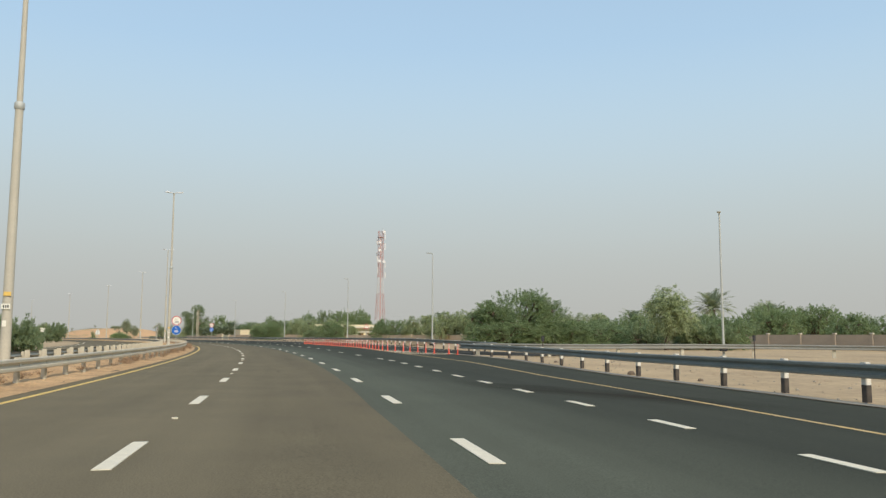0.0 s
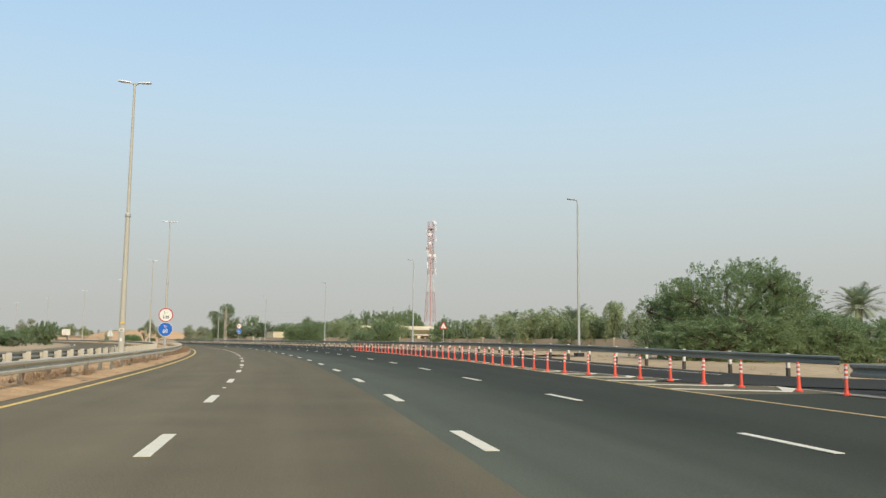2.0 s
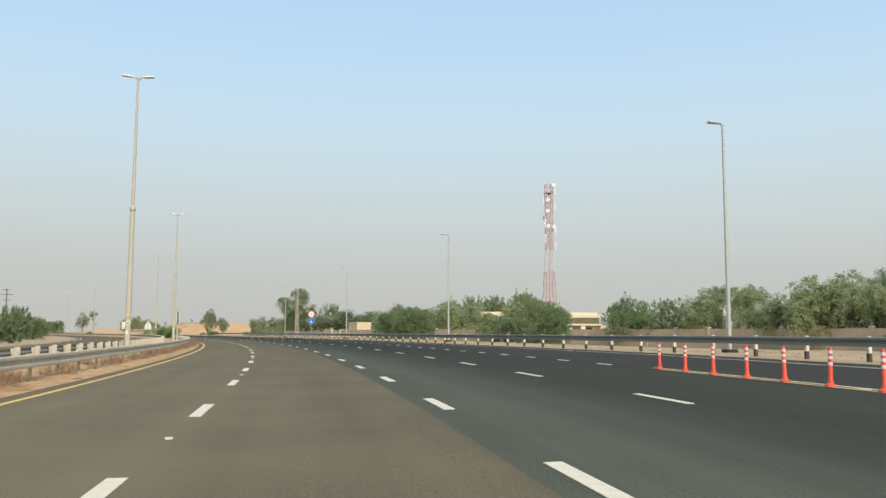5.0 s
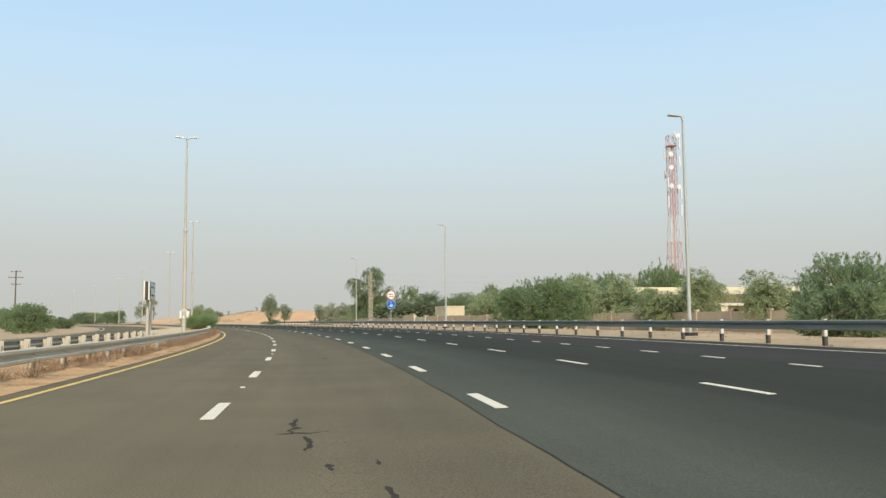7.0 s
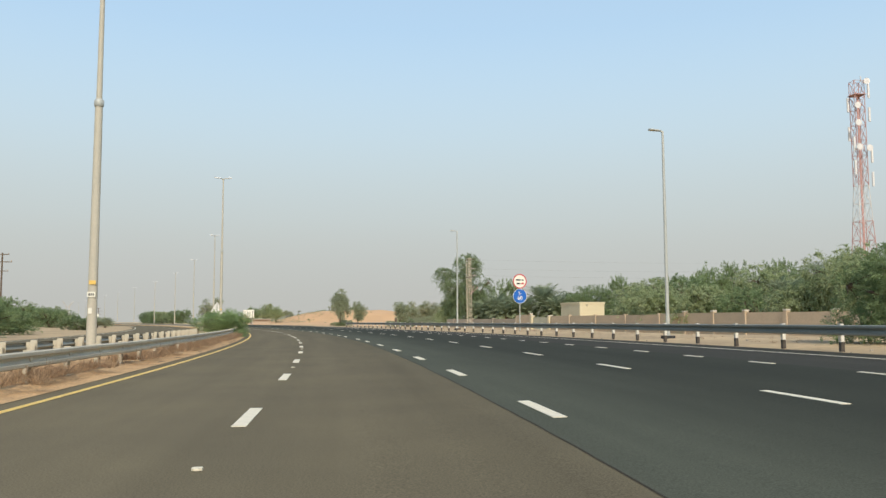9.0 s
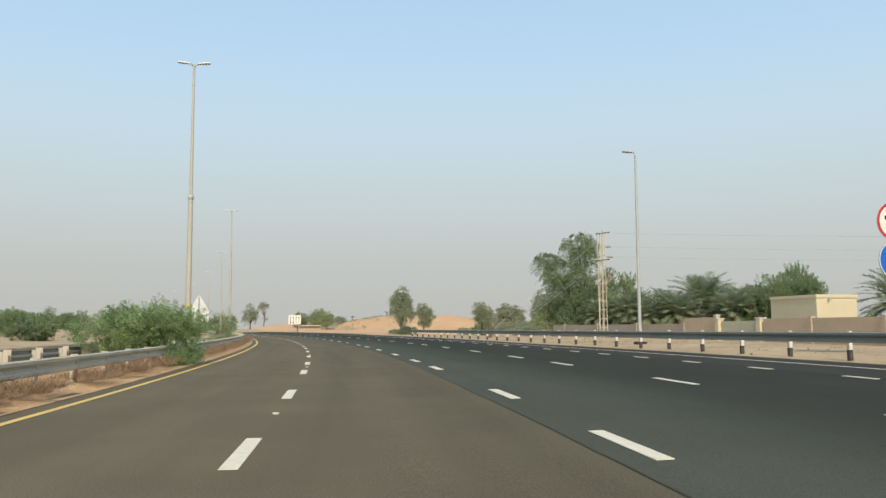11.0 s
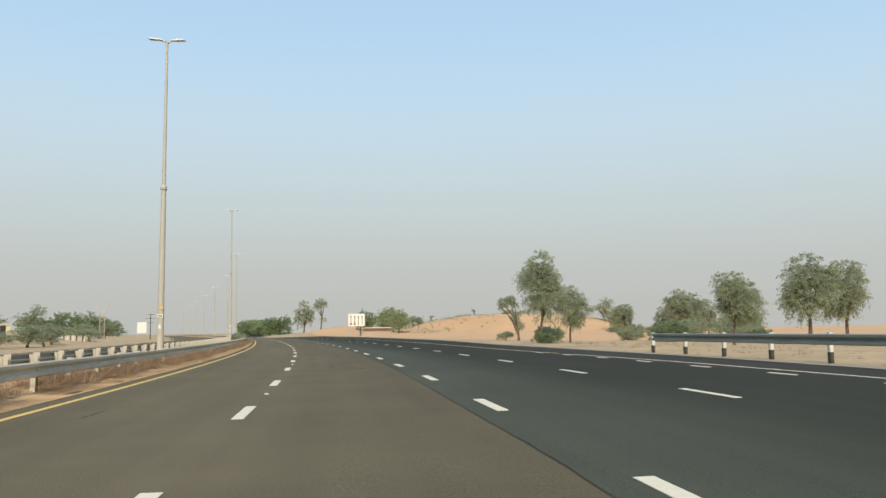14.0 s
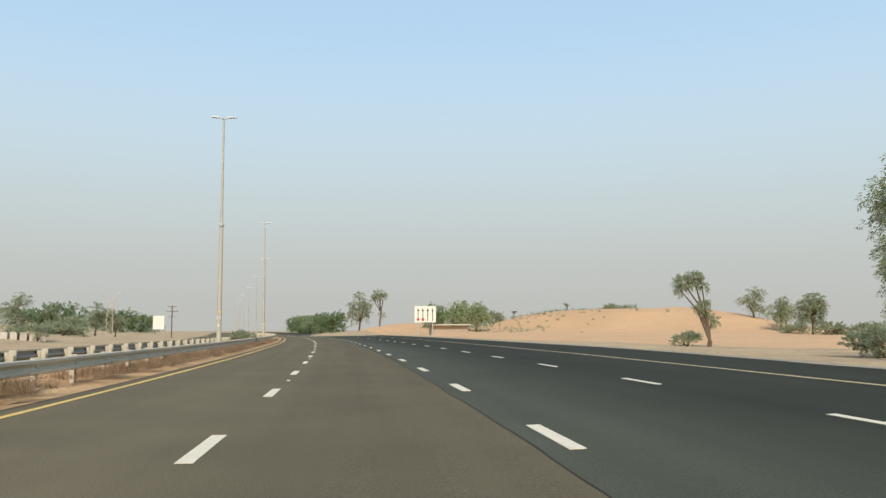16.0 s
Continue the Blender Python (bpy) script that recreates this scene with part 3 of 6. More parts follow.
def lane_line(mesh, name, k0, k1, d, road, shift=0.0, every=1):
    """Marks that follow the painted rhythm of the lanes."""
    k = k0
    while k < k1:
        at_ = float(line(RHYTHM, k)) + (shift if isinstance(shift, float) else float(line(shift, k)))
        dashes(mesh, name, at_, at_ + 0.1, 1.0, d, road)
        k += every


DASH_SLIM = Build().box((0, 0, 0), (0.13, 2.0, 0.008)).mesh("dash_slim", PAINT_WHITE)
SHORT_SLIM = Build().box((0, 0, 0), (0.11, 1.0, 0.008)).mesh("short_slim", PAINT_WHITE)
lane_line(DASH, "lane_dash", -6, 74, -1.38, road_old)
lane_line(DASH, "lane_dash", -6, 74, [(150, 2.27), (165, 2.33), (285, 2.33), (310, 2.27), (900, 2.27)], road_new, shift=[(0, 0.0), (5, -0.05), (7, -0.45), (9, -0.1), (19, -0.1), (21, -0.4), (23, -0.2), (28, -0.4), (29, -1.4), (30, 0.15), (31, -0.2), (32, -0.4), (34, -0.2), (36, -0.35), (37, -0.3), (39, 0.0), (74, 0.0)])
dashes(SHORT_DASH, "short_dash", 7.8 - 3.84 * 8, 44, 3.84, [(-40, 5.6), (7, 5.85), (20, 5.85), (30, 6.0), (42, 6.12)], road_new)
lane_line(DASH_SLIM, "lane_dash", 5, 14, [(45, 6.0), (52, 5.8), (60, 5.6), (80, 5.62), (126, 5.93)], road_new2, shift=-0.75)
lane_line(DASH_SLIM, "lane_dash", 14, 74, [(45, 6.0), (52, 5.8), (60, 5.6), (80, 5.62), (126, 5.93), (900, 5.9)], road_new2, shift=-0.2)
E_RHYTHM = [(-11, 115.8), (0, 155.1), (2, 162.3), (8, 185.6), (9, 189.0), (21, 232.1), (23, 238.9), (27, 254.0), (29, 261.5), (37, 291.0), (40, 301.7)]
for j in range(-11, 41):
    dashes(SHORT_SLIM, "short_dash", float(line(E_RHYTHM, j)), float(line(E_RHYTHM, j)) + 0.1, 1.0, [(115, 9.4), (148, 9.2), (190, 9.12), (295, 9.12), (302, 8.95)], road_new2)
lane_line(STUD, "road_stud", 0.5, 31, -1.36, road_old, every=2)
lane_line(STUD, "road_stud", 32.25, 33, -1.33, road_old)
lane_line(STUD, "road_stud", 35.5, 60, -1.33, road_old, every=2)
dashes(DASH, "lane_dash", 20, 560, P_DASH * 1.5, -13.8, opposite)

# chevrons of the gore, each a V that points back along the traffic
for i in range(26):
    s = 53.6 + i * 2.03
    a, b = float(line(EDGE_R, s + 0.5)) + 0.1, float(line(GORE_R, s + 0.5)) - 0.09
    mid, w = a + (b - a) * 0.74, (b - a) / 3.0
    bar = Build()
    pts = [road_p(s, mid, 0.009), road_p(s + 1.0 * w, a, 0.009), road_p(s + 1.0 * w + 0.25, a, 0.009), road_p(s + 0.36, mid, 0.009), road_p(s + 1.3 * w + 0.45, b, 0.009), road_p(s + 1.0 * w, b, 0.009)]
    n = len(pts)
    bar.add(pts + [p - Vector((0, 0, 0.01)) for p in pts], [(0, 3, 2, 1), (0, 5, 4, 3)] + [(k, (k + 1) % n, n + (k + 1) % n, n + k) for k in range(n)])
    part("chevron_bar", bar, PAINT_WHITE, road_new2)

# ---- guard rails ----
W_PROFILE = [(0.0, 0.0), (0.045, 0.025), (0.045, 0.085), (-0.01, 0.115), (-0.035, 0.155), (-0.01, 0.195), (0.045, 0.225), (0.045, 0.285), (0.0, 0.31)]


def rail_beam(line_d, s0, s1, top, side, step=1.5, tall=1.0):
    """The corrugated beam, swept along the road. side: +1 where its face looks to the road's left."""
    ss = np.arange(s0, s1 + 1e-6, step)
    d0 = line(line_d, ss)
    th = 0.012
    prof = [(-side * x, z * tall) for x, z in W_PROFILE]
    back = [(x + side * th, z) for x, z in prof[::-1]]
    ring = prof + back + [prof[0]]
    dd = d0[:, None] + np.array([p[0] for p in ring])
    sg = np.repeat(ss[:, None], len(ring), 1)
    x, y = road_xy(sg, dd)
    dz = np.array([0.012 * noise.noise((k * 0.21, 3, d0[0])) for k in ss])
    z = surf(ss, d0)[:, None] + dz[:, None] + line(top, ss)[:, None] - 0.31 * tall + np.array([p[1] for p in ring])
    return x, y, z


def guard_rail(label, line_d, s0, s1, top, side, spacing, post_mesh, block_mesh, mat, phase=0.0, far=None, tall=1.0, post_top=None, posts=None):
    top = top if isinstance(top, list) else [(0, top)]
    rail = thing("guard_rail", label, "guard rail")
    x, y, z = rail_beam(line_d, s0, s1, top, side, tall=tall)
    part("rail_beam", grid_mesh("rail_beam", x, y, z, mat, smooth=False, flip=side > 0), None, rail)
    for s in posts or np.arange(s0 + phase, min(s1, far or s1), spacing).tolist():
        off = float(line(line_d, s))
        p = road_p(s, off + side * 0.14, float(line(top, s)) - post_top if post_top else 0.0)
        ps = new("post", post_mesh)
        ps.parent = rail
        ps.matrix_world = pose(p.x, p.y, p.z, 0.8 * noise.noise((s, 1, off)), 1.5 * noise.noise((s, 2, off)), heading(s))
        if block_mesh:
            q = road_p(s, off + side * 0.065, float(line(top, s)) - 0.155)
            bl = new("spacer_block", block_mesh)
            bl.parent = rail
            bl.matrix_world = pose(q.x, q.y, q.z, 0, 0, heading(s))
    return rail


def c_post(h, w=0.13, dp=0.075, t=0.008):
    b = Build()
    b.box((0, 0, h / 2 - 0.2), (t, w, h + 0.4))
    b.box((dp / 2, w / 2, h / 2 - 0.2), (dp, t, h + 0.4))
    b.box((dp / 2, -w / 2, h / 2 - 0.2), (dp, t, h + 0.4))
    return b


POST_L = c_post(0.68, 0.16, 0.1).mesh("post", GALV)
POST_BACK = c_post(0.70, 0.2, 0.12).mesh("post", GALV)
BLOCK = Build().box((0, 0, 0), (0.12, 0.16, 0.32), bevel=0.012).mesh("spacer_block", GALV)
pb = Build()
pb.box((0, 0, 0.365), (0.11, 0.13, 0.50), mi=0, bevel=0.015)
pb.box((0, 0, -0.2), (0.112, 0.132, 0.64), mi=1, bevel=0.015)
POST_BW = pb.mesh("post", POST_WHITE, POST_BLACK)
pb = Build()
pb.box((0, 0, 0.375), (0.13, 0.17, 0.48), mi=0, bevel=0.015)
pb.box((0, 0, -0.2), (0.132, 0.172, 0.67), mi=1, bevel=0.015)
POST_GORE = pb.mesh("post", POST_WHITE, POST_BLACK)

guard_rail("galvanised steel guard rail along the sandy median", [(-60, -6.0), (900, -6.0)], -60, 860, 0.66, -1, 2.4, POST_L, BLOCK, GALV, far=560)
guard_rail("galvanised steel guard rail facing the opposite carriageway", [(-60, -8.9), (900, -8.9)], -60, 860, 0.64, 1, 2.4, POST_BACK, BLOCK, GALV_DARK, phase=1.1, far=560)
GORE_RAIL = [(-80, 11.3), (0, 12.0), (16, 12.25), (24, 12.5), (32, 12.8), (38, 13.2), (44, 13.7), (46, 13.7), (48.5, 13.45), (51, 12.95), (52.6, 12.4)]
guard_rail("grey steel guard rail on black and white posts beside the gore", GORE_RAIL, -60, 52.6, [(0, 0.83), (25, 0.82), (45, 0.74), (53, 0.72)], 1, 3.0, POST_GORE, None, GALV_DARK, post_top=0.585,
           posts=[15.75 + 3.0 * k for k in range(-20, 8)] + [40.1, 43.4, 46.4, 48.95, 51.2])


def rail_on_path(label, pts, top, spacing, post_mesh, mat):
    """A rail away from the road's own line; its face looks to the left of the way the points run."""
    rail = thing("guard_rail", label, "guard rail")
    c, nr = smooth_path(pts, 1.0)
    prof = [(-x, z) for x, z in W_PROFILE]
    ring = np.array(prof + [(x + 0.012, z) for x, z in prof[::-1]] + [prof[0]])
    x = c[:, :1] + nr[:, :1] * ring[:, 0]
    y = c[:, 1:2] + nr[:, 1:] * ring[:, 0]
    part("rail_beam", grid_mesh("rail_beam", x, y, c[:, 2:] + top - 0.31 + ring[:, 1], mat, smooth=False), None, rail)
    for k in range(2, len(c), spacing):
        ps = new("post", post_mesh)
        ps.parent = rail
        ps.matrix_world = pose(c[k, 0] + nr[k, 0] * 0.1, c[k, 1] + nr[k, 1] * 0.1, c[k, 2], 0, 0, math.degrees(math.atan2(nr[k, 1], nr[k, 0])))
    return rail


rail_on_path("pale galvanised guard rail along the slip road", [(28, 61), (40, 47), (47, 37), (50.2, 31), (50.6, 27), (49.6, 22), (49.2, 18), (50.8, 15.2), (52.8, 13.0)], 0.78, 5, POST_BACK, GALV_MID)
OUTER_RAIL = [(58, 17.4), (62.5, 16.4), (68, 15.7), (75, 15.3), (84, 15.4), (92, 16.0), (100, 16.3), (121, 15.9), (150, 14.05), (195, 13.1), (250, 12.4), (300, 12.2)]
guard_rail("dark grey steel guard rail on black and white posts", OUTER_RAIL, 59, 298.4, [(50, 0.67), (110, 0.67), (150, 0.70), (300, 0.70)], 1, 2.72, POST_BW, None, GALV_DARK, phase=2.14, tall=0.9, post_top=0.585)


# ---- lamp posts ----


def lamp_head(length):
    b = Build()
    prof = [(0.0, 0.05, 0.04), (0.12, 0.10, 0.06), (0.35, 0.15, 0.075), (0.65, 0.15, 0.07), (length, 0.06, 0.03)]
    n = 8
    vs, fs = [], []
    for x, hw, hh in prof:
        for k in range(n):
            a = 2 * math.pi * k / n
            vs.append((x, hw * math.cos(a), hh * max(math.sin(a), -0.45)))
    for i in range(len(prof) - 1):
        fs += [(i * n + k, (i + 1) * n + k, (i + 1) * n + (k + 1) % n, i * n + (k + 1) % n) for k in range(n)]
    fs += [tuple(range(n)), tuple(range(len(prof) * n - 1, (len(prof) - 1) * n - 1, -1))]
    return b.add(vs, fs)


def median_lamp(m):
    t = thing("street_lamp", "tall beige tapered steel lamp post with two arms", "street lamp", m, "lamp posts along the median")
    part("lower_pole", Build().tube([(0, 0, -0.1), (0, 0, 8.05)], [0.158, 0.118], 12), POLE, t, smooth=True)
    part("upper_pole", Build().tube([(0, 0, 8.05), (0, 0, 15.24)], [0.092, 0.058], 12), POLE, t, smooth=True)
    part("collar", Build().tube([(0, 0, 7.96), (0, 0, 8.0), (0, 0, 8.16), (0, 0, 8.22)], [0.122, 0.152, 0.152, 0.098], 12), POLE_GREY, t, smooth=True)
    part("base_plate", Build().box((0, 0, 0.02), (0.5, 0.5, 0.08), bevel=0.03), POLE_GREY, t)
    for sd in (-1, 1):
        arm = part("arm", Build().tube([(0, 0, 15.08), (sd * 0.1, 0, 15.21), (sd * 0.2, 0, 15.25)], [0.05, 0.045, 0.04], 8), POLE_GREY, t, smooth=True)
        part("lamp_head", lamp_head(0.72), LAMP_WHITE, arm, "pale lamp housing", m=pose(sd * 0.14, 0, 15.27, 0, -4, 0 if sd > 0 else 180), smooth=True)
    pl = part("number_plate", Build().box((0, -0.161, 2.05), (0.24, 0.012, 0.16)), SIGN_WHITE, t, "white plate with dark marks")
    for k in (-0.06, 0, 0.06):
        part("mark_bar", Build().box((k, -0.170, 2.05), (0.035, 0.006, 0.085)), SIGN_BLACK, pl)
    part("sticker", Build().box((-0.02, -0.164, 1.55), (0.11, 0.01, 0.18)), SIGN_WHITE, t)
    part("sticker", Build().box((0.02, -0.161, 2.42), (0.2, 0.01, 0.12)), PAINT_YELLOW, t, "yellow sticker")
    return t


lamp = None
for s in (-29, 26.3, 81.8, 137.8, 195.0, 251.3, 307.7, 364.2, 419, 475, 531, 587, 643, 699, 755, 811):
    m = on_road(s, {26.3: -7.75, 137.8: -7.8, 195.0: -7.65}.get(s, -7.52), {81.8: -0.42, 137.8: -0.38}.get(s, 0.0))
    lamp = copy_thing(lamp, m) if lamp else median_lamp(m)


def side_lamp(m):
    t = thing("street_lamp", "slim grey steel lamp post with one short arm", "street lamp", m, "lamp posts beside the outer lane")
    part("pole", Build().tube([(0, 0, -0.7), (0, 0, 9.55), (0, 0, 9.68)], [0.092, 0.054, 0.047], 10), POLE_GREY, t, smooth=True)
    part("base_block", Build().box((0, 0, 0.1), (0.52, 0.52, 0.3), bevel=0.06), RUBBER, t, "dark painted concrete foot")
    arm = part("arm", Build().tube([(0, 0, 9.6), (-0.08, 0, 9.68), (-0.2, 0, 9.7)], [0.05, 0.045, 0.04], 8), POLE_GREY, t, smooth=True)
    part("lamp_head", lamp_head(0.68), POLE_GREY, arm, "grey lamp housing", m=pose(-0.08, 0, 9.68, 0, -3, 180) @ Matrix.Scale(0.9, 4), smooth=True)
    return t


lamp = None
for s, d, up, turn in ((51.6, 31.25, 0.45, 55), (83.2, 18.55, 0, 0), (122.7, 17.8, 0, 0), (162.6, 16.15, 0, 0), (203.5, 15.0, 0, 0), (245.5, 14.7, 0, 0)):
    m = on_road(s, d, up - 0.15, turn)
    lamp = copy_thing(lamp, m) if lamp else side_lamp(m)

# ---- delineator posts ----


def delineator(m):
    t = thing("delineator_post", "orange flexible plastic post with white reflective bands", "delineator", m, "delineator posts of the gore")
    part("base", Build().tube([(0, 0, 0), (0, 0, 0.03), (0, 0, 0.06)], [0.10, 0.10, 0.055], 10), ORANGE, t)
    part("post", Build().tube([(0, 0, 0.04), (0, 0, 0.13), (0, 0, 0.66), (0, 0, 0.70)], [0.06, 0.042, 0.034, 0.024], 10), ORANGE, t, smooth=True)
    for z in (0.38, 0.49, 0.59):
        part("reflective_band", Build().tube([(0, 0, z), (0, 0, z + 0.055)], [0.0405, 0.0390], 10, cap=False), REFLECT, t, smooth=True)
    return t


DELIN = [(52.4, 12.29), (54, 12.0), (54.9, 11.4), (56.4, 11.05), (57.7, 10.8), (59.1, 10.5), (60.5, 10.25), (61.5, 9.95), (62.5, 9.62), (63.7, 9.43), (66, 9.3), (86, 9.27), (93, 9.38), (113, 9.5)]
post = None
for k in range(45):
    s = float(line([(0, 52.5), (5, 59.1), (11, 66.78), (21, 80.3), (25, 86.0), (30, 92.9), (45, 113.6)], k))
    off = float(line(DELIN, s)) + 0.05 * noise.noise((s * 3, 0, 1))
    p = road_p(s, off)
    m = pose(p.x, p.y, p.z, 3 * noise.noise((s, 4, 0)), 3 * noise.noise((s, 5, 0)), heading(s))
    post = copy_thing(post, m) if post else delineator(m)

# ---- signs ----


def disc(r, y0, y1, n=40):
    return Build().prism([(r * math.cos(2 * math.pi * k / n), r * math.sin(2 * math.pi * k / n)) for k in range(n)], y0, y1)


def ring(r0, r1, y0, y1, n=40):
    b = Build()
    c = [(math.cos(2 * math.pi * k / n), math.sin(2 * math.pi * k / n)) for k in range(n)]
    vs = [(r * x, y, r * z) for y in (y0, y1) for r in (r0, r1) for x, z in c]
    fs = []
    for k in range(n):
        j = (k + 1) % n
        fs += [(k, n + k, n + j, j), (2 * n + j, 3 * n + j, 3 * n + k, 2 * n + k), (n + k, 3 * n + k, 3 * n + j, n + j), (j, 2 * n + j, 2 * n + k, k)]
    return b.add(vs, fs)


def lettering(name, text, size, mat, parent, m):
    """Raised lettering in Blender's own font, as a mesh."""
    cu = bpy.data.curves.new(name, 'FONT')
    cu.body, cu.size, cu.align_x, cu.align_y, cu.extrude, cu.offset = text, size, 'CENTER', 'CENTER', 0.003, size * 0.012
    tmp = bpy.data.objects.new(name, cu)
    me = bpy.data.meshes.new_from_object(tmp)
    bpy.data.objects.remove(tmp)
    me.materials.append(mat)
    ob = new(name, me)
    ob.parent = parent
    ob.matrix_local = m
    return ob


def arabic_marks(kind, h, y):
    """Arabic-Indic numerals as plain strokes: one upright with dots, or the six and a dot."""
    b = Build()
    dot = lambda x, z, r: b.prism([(x - r, z), (x, z - r), (x + r, z), (x, z + r)], y - 0.006, y)
    if kind == 100:
        b.prism([(-0.52 * h - 0.05 * h, 0.5 * h), (-0.52 * h + 0.06 * h, 0.5 * h), (-0.40 * h + 0.06 * h, -0.5 * h), (-0.40 * h - 0.05 * h, -0.5 * h)], y - 0.006, y)
        dot(0.05 * h, 0, 0.13 * h)
        dot(0.5 * h, 0, 0.13 * h)
    else:
        b.prism([(-0.55 * h, 0.5 * h), (-0.1 * h, 0.5 * h), (-0.1 * h, 0.32 * h), (-0.55 * h, 0.32 * h)], y - 0.006, y)
        b.prism([(-0.26 * h, 0.36 * h), (-0.1 * h, 0.36 * h), (0.02 * h, -0.5 * h), (-0.16 * h, -0.5 * h)], y - 0.006, y)
        dot(0.4 * h, 0, 0.15 * h)
    return b


def speed_sign(label, m, r, z_top, height, words=True):
    """Red-ringed limit disc over a blue minimum disc, on one post; it faces local -y."""
    t = thing("speed_limit_sign", label, "road sign", m)
    part("post", Build().tube([(0, 0.05, -0.3), (0, 0.05, height)], 0.045, 10), POLE_GREY, t, smooth=True)
    zt, zb = z_top - r, z_top - 3.02 * r
    for z in (zt, zb):
        for k in (-0.5, 0.5):
            part("bracket", Build().box((0, 0.03, z + k * r), (1.2 * r, 0.02, 0.05)), SIGN_BACK, t)
    up = part("limit_disc", disc(r, -0.01, 0.012), SIGN_WHITE, t, "cream disc with a red ring", m=pose(0, 0, zt))
    part("red_ring", ring(r * 0.86, r * 1.0, -0.016, -0.009), SIGN_RED, up)
    low = part("minimum_disc", disc(r, -0.01, 0.012), SIGN_BLUE, t, "blue disc with a white rim", m=pose(0, 0, zb))
    part("white_rim", ring(r * 0.95, r * 1.0, -0.016, -0.009), SIGN_WHITE, low)
    if words:
        part("arabic_numeral", arabic_marks(100, r * 0.42, -0.012), SIGN_BLACK, up, m=pose(0, 0, r * 0.30))
        lettering("numeral", "100", r * 0.62, SIGN_BLACK, up, pose(0, -0.012, -r * 0.33, 90))
        part("arabic_numeral", arabic_marks(60, r * 0.42, -0.012), SIGN_WHITE, low, m=pose(0, 0, r * 0.36))
    else:
        part("writing_bar", Build().box((-r * 0.2, -0.013, r * 0.18), (r * 0.7, 0.006, r * 0.2)), SIGN_BLACK, up)
        part("writing_bar", Build().box((r * 0.4, -0.013, r * 0.18), (r * 0.28, 0.006, r * 0.16)), SIGN_BLACK, up)
        part("writing_bar", Build().box((-r * 0.2, -0.013, -r * 0.32), (r * 0.55, 0.006, r * 0.2)), SIGN_BLACK, up)
        part("truck_mark", Build().box((r * 0.4, -0.013, -r * 0.3), (r * 0.34, 0.006, r * 0.24)), SIGN_RED, up)
        part("arabic_numeral", arabic_marks(60, r * 0.42, -0.012), SIGN_WHITE, low, m=pose(0, 0, r * 0.36))
    lettering("numeral", "60", r * 0.74, SIGN_WHITE, low, pose(0, -0.012, -r * 0.27, 90))
    return t


speed_sign("red-ringed 100 disc over blue 60 disc on a median post", on_road(107.8, -7.12, turn=-6), 0.58, 3.72, 3.2)
speed_sign("red-ringed limit disc over blue 60 disc beside the outer rail", on_road(228.5, 15.4, -0.1, turn=4), 0.56, 4.45, 4.0, words=False)

# merging-traffic triangle
t = thing("warning_sign", "red-bordered white triangular merging sign on a grey post", "road sign", on_road(112.9, 18.2, -0.1, turn=10) @ Matrix.Scale(0.82, 4))
part("post", Build().tube([(0, 0.04, -0.3), (0, 0.04, 3.1)], 0.04, 8), POLE_GREY, t, smooth=True)
tri = part("plate", Build().prism([(-0.5, 2.45), (0.5, 2.45), (0.04, 3.3), (-0.04, 3.3)], -0.01, 0.012), SIGN_RED, t)
part("white_field", Build().prism([(-0.36, 2.53), (0.36, 2.53), (0.0, 3.16)], -0.018, -0.008), SIGN_WHITE, tri)
part("arrow_mark", Build().box((0.05, -0.021, 2.72), (0.045, 0.006, 0.32)), SIGN_BLACK, tri)
part("arrow_mark", Build().box((-0.06, -0.021, 2.66), (0.04, 0.006, 0.2)), SIGN_BLACK, tri)

# two-post name board in the median, seen edge-on and from its front
t = thing("direction_sign", "white two-post road name board with a blue shield", "road sign", on_road(169.6, -6.95, turn=92.5))
for x in (-0.62, 0.62):
    part("post", Build().box((x, 0.115, 1.0), (0.12, 0.12, 2.5), bevel=0.02), POLE, t)
pl = part("plate", Build().box((0, 0.015, 2.6), (2.35, 0.06, 0.86), bevel=0.01), SIGN_WHITE, t)
part("plate", Build().box((0, 0.215, 2.6), (2.35, 0.06, 0.86), bevel=0.01), SIGN_WHITE, t)
for x in (-1.12, 1.12):
    fr = part("end_frame", Build().box((x, 0.115, 2.6), (0.04, 0.136, 0.8)), SIGN_BROWN, t, "brown open end between the two plates")
    for k in range(5):
        part("rung", Build().box((x * 1.02, 0.115, 2.28 + 0.16 * k), (0.05, 0.134, 0.025)), BARK, fr)
for c, size in (((0, -0.018, 3.0), (2.25, 0.008, 0.025)), ((0, -0.018, 2.2), (2.25, 0.008, 0.025)), ((-1.12, -0.018, 2.6), (0.025, 0.008, 0.8)), ((1.12, -0.018, 2.6), (0.025, 0.008, 0.8))):
    part("border", Build().box(c, size), SIGN_BLACK, pl)
part("shield", Build().prism([(-0.98, 2.62), (-0.62, 2.62), (-0.62, 2.45), (-0.8, 2.28), (-0.98, 2.45)], -0.024, -0.014), SIGN_BLACK, pl, "dark route shield")
part("emblem", Build().prism([(-0.95, 2.66), (-0.65, 2.66), (-0.68, 2.88), (-0.8, 2.95), (-0.92, 2.88)], -0.024, -0.014), SIGN_BLUE, pl, "blue emblem")
for x, wd in ((-0.25, 0.36), (0.2, 0.3), (0.62, 0.28), (0.95, 0.12)):
    part("writing_bar", Build().box((x, -0.02, 2.78), (wd, 0.008, 0.055)), SIGN_BLACK, pl)
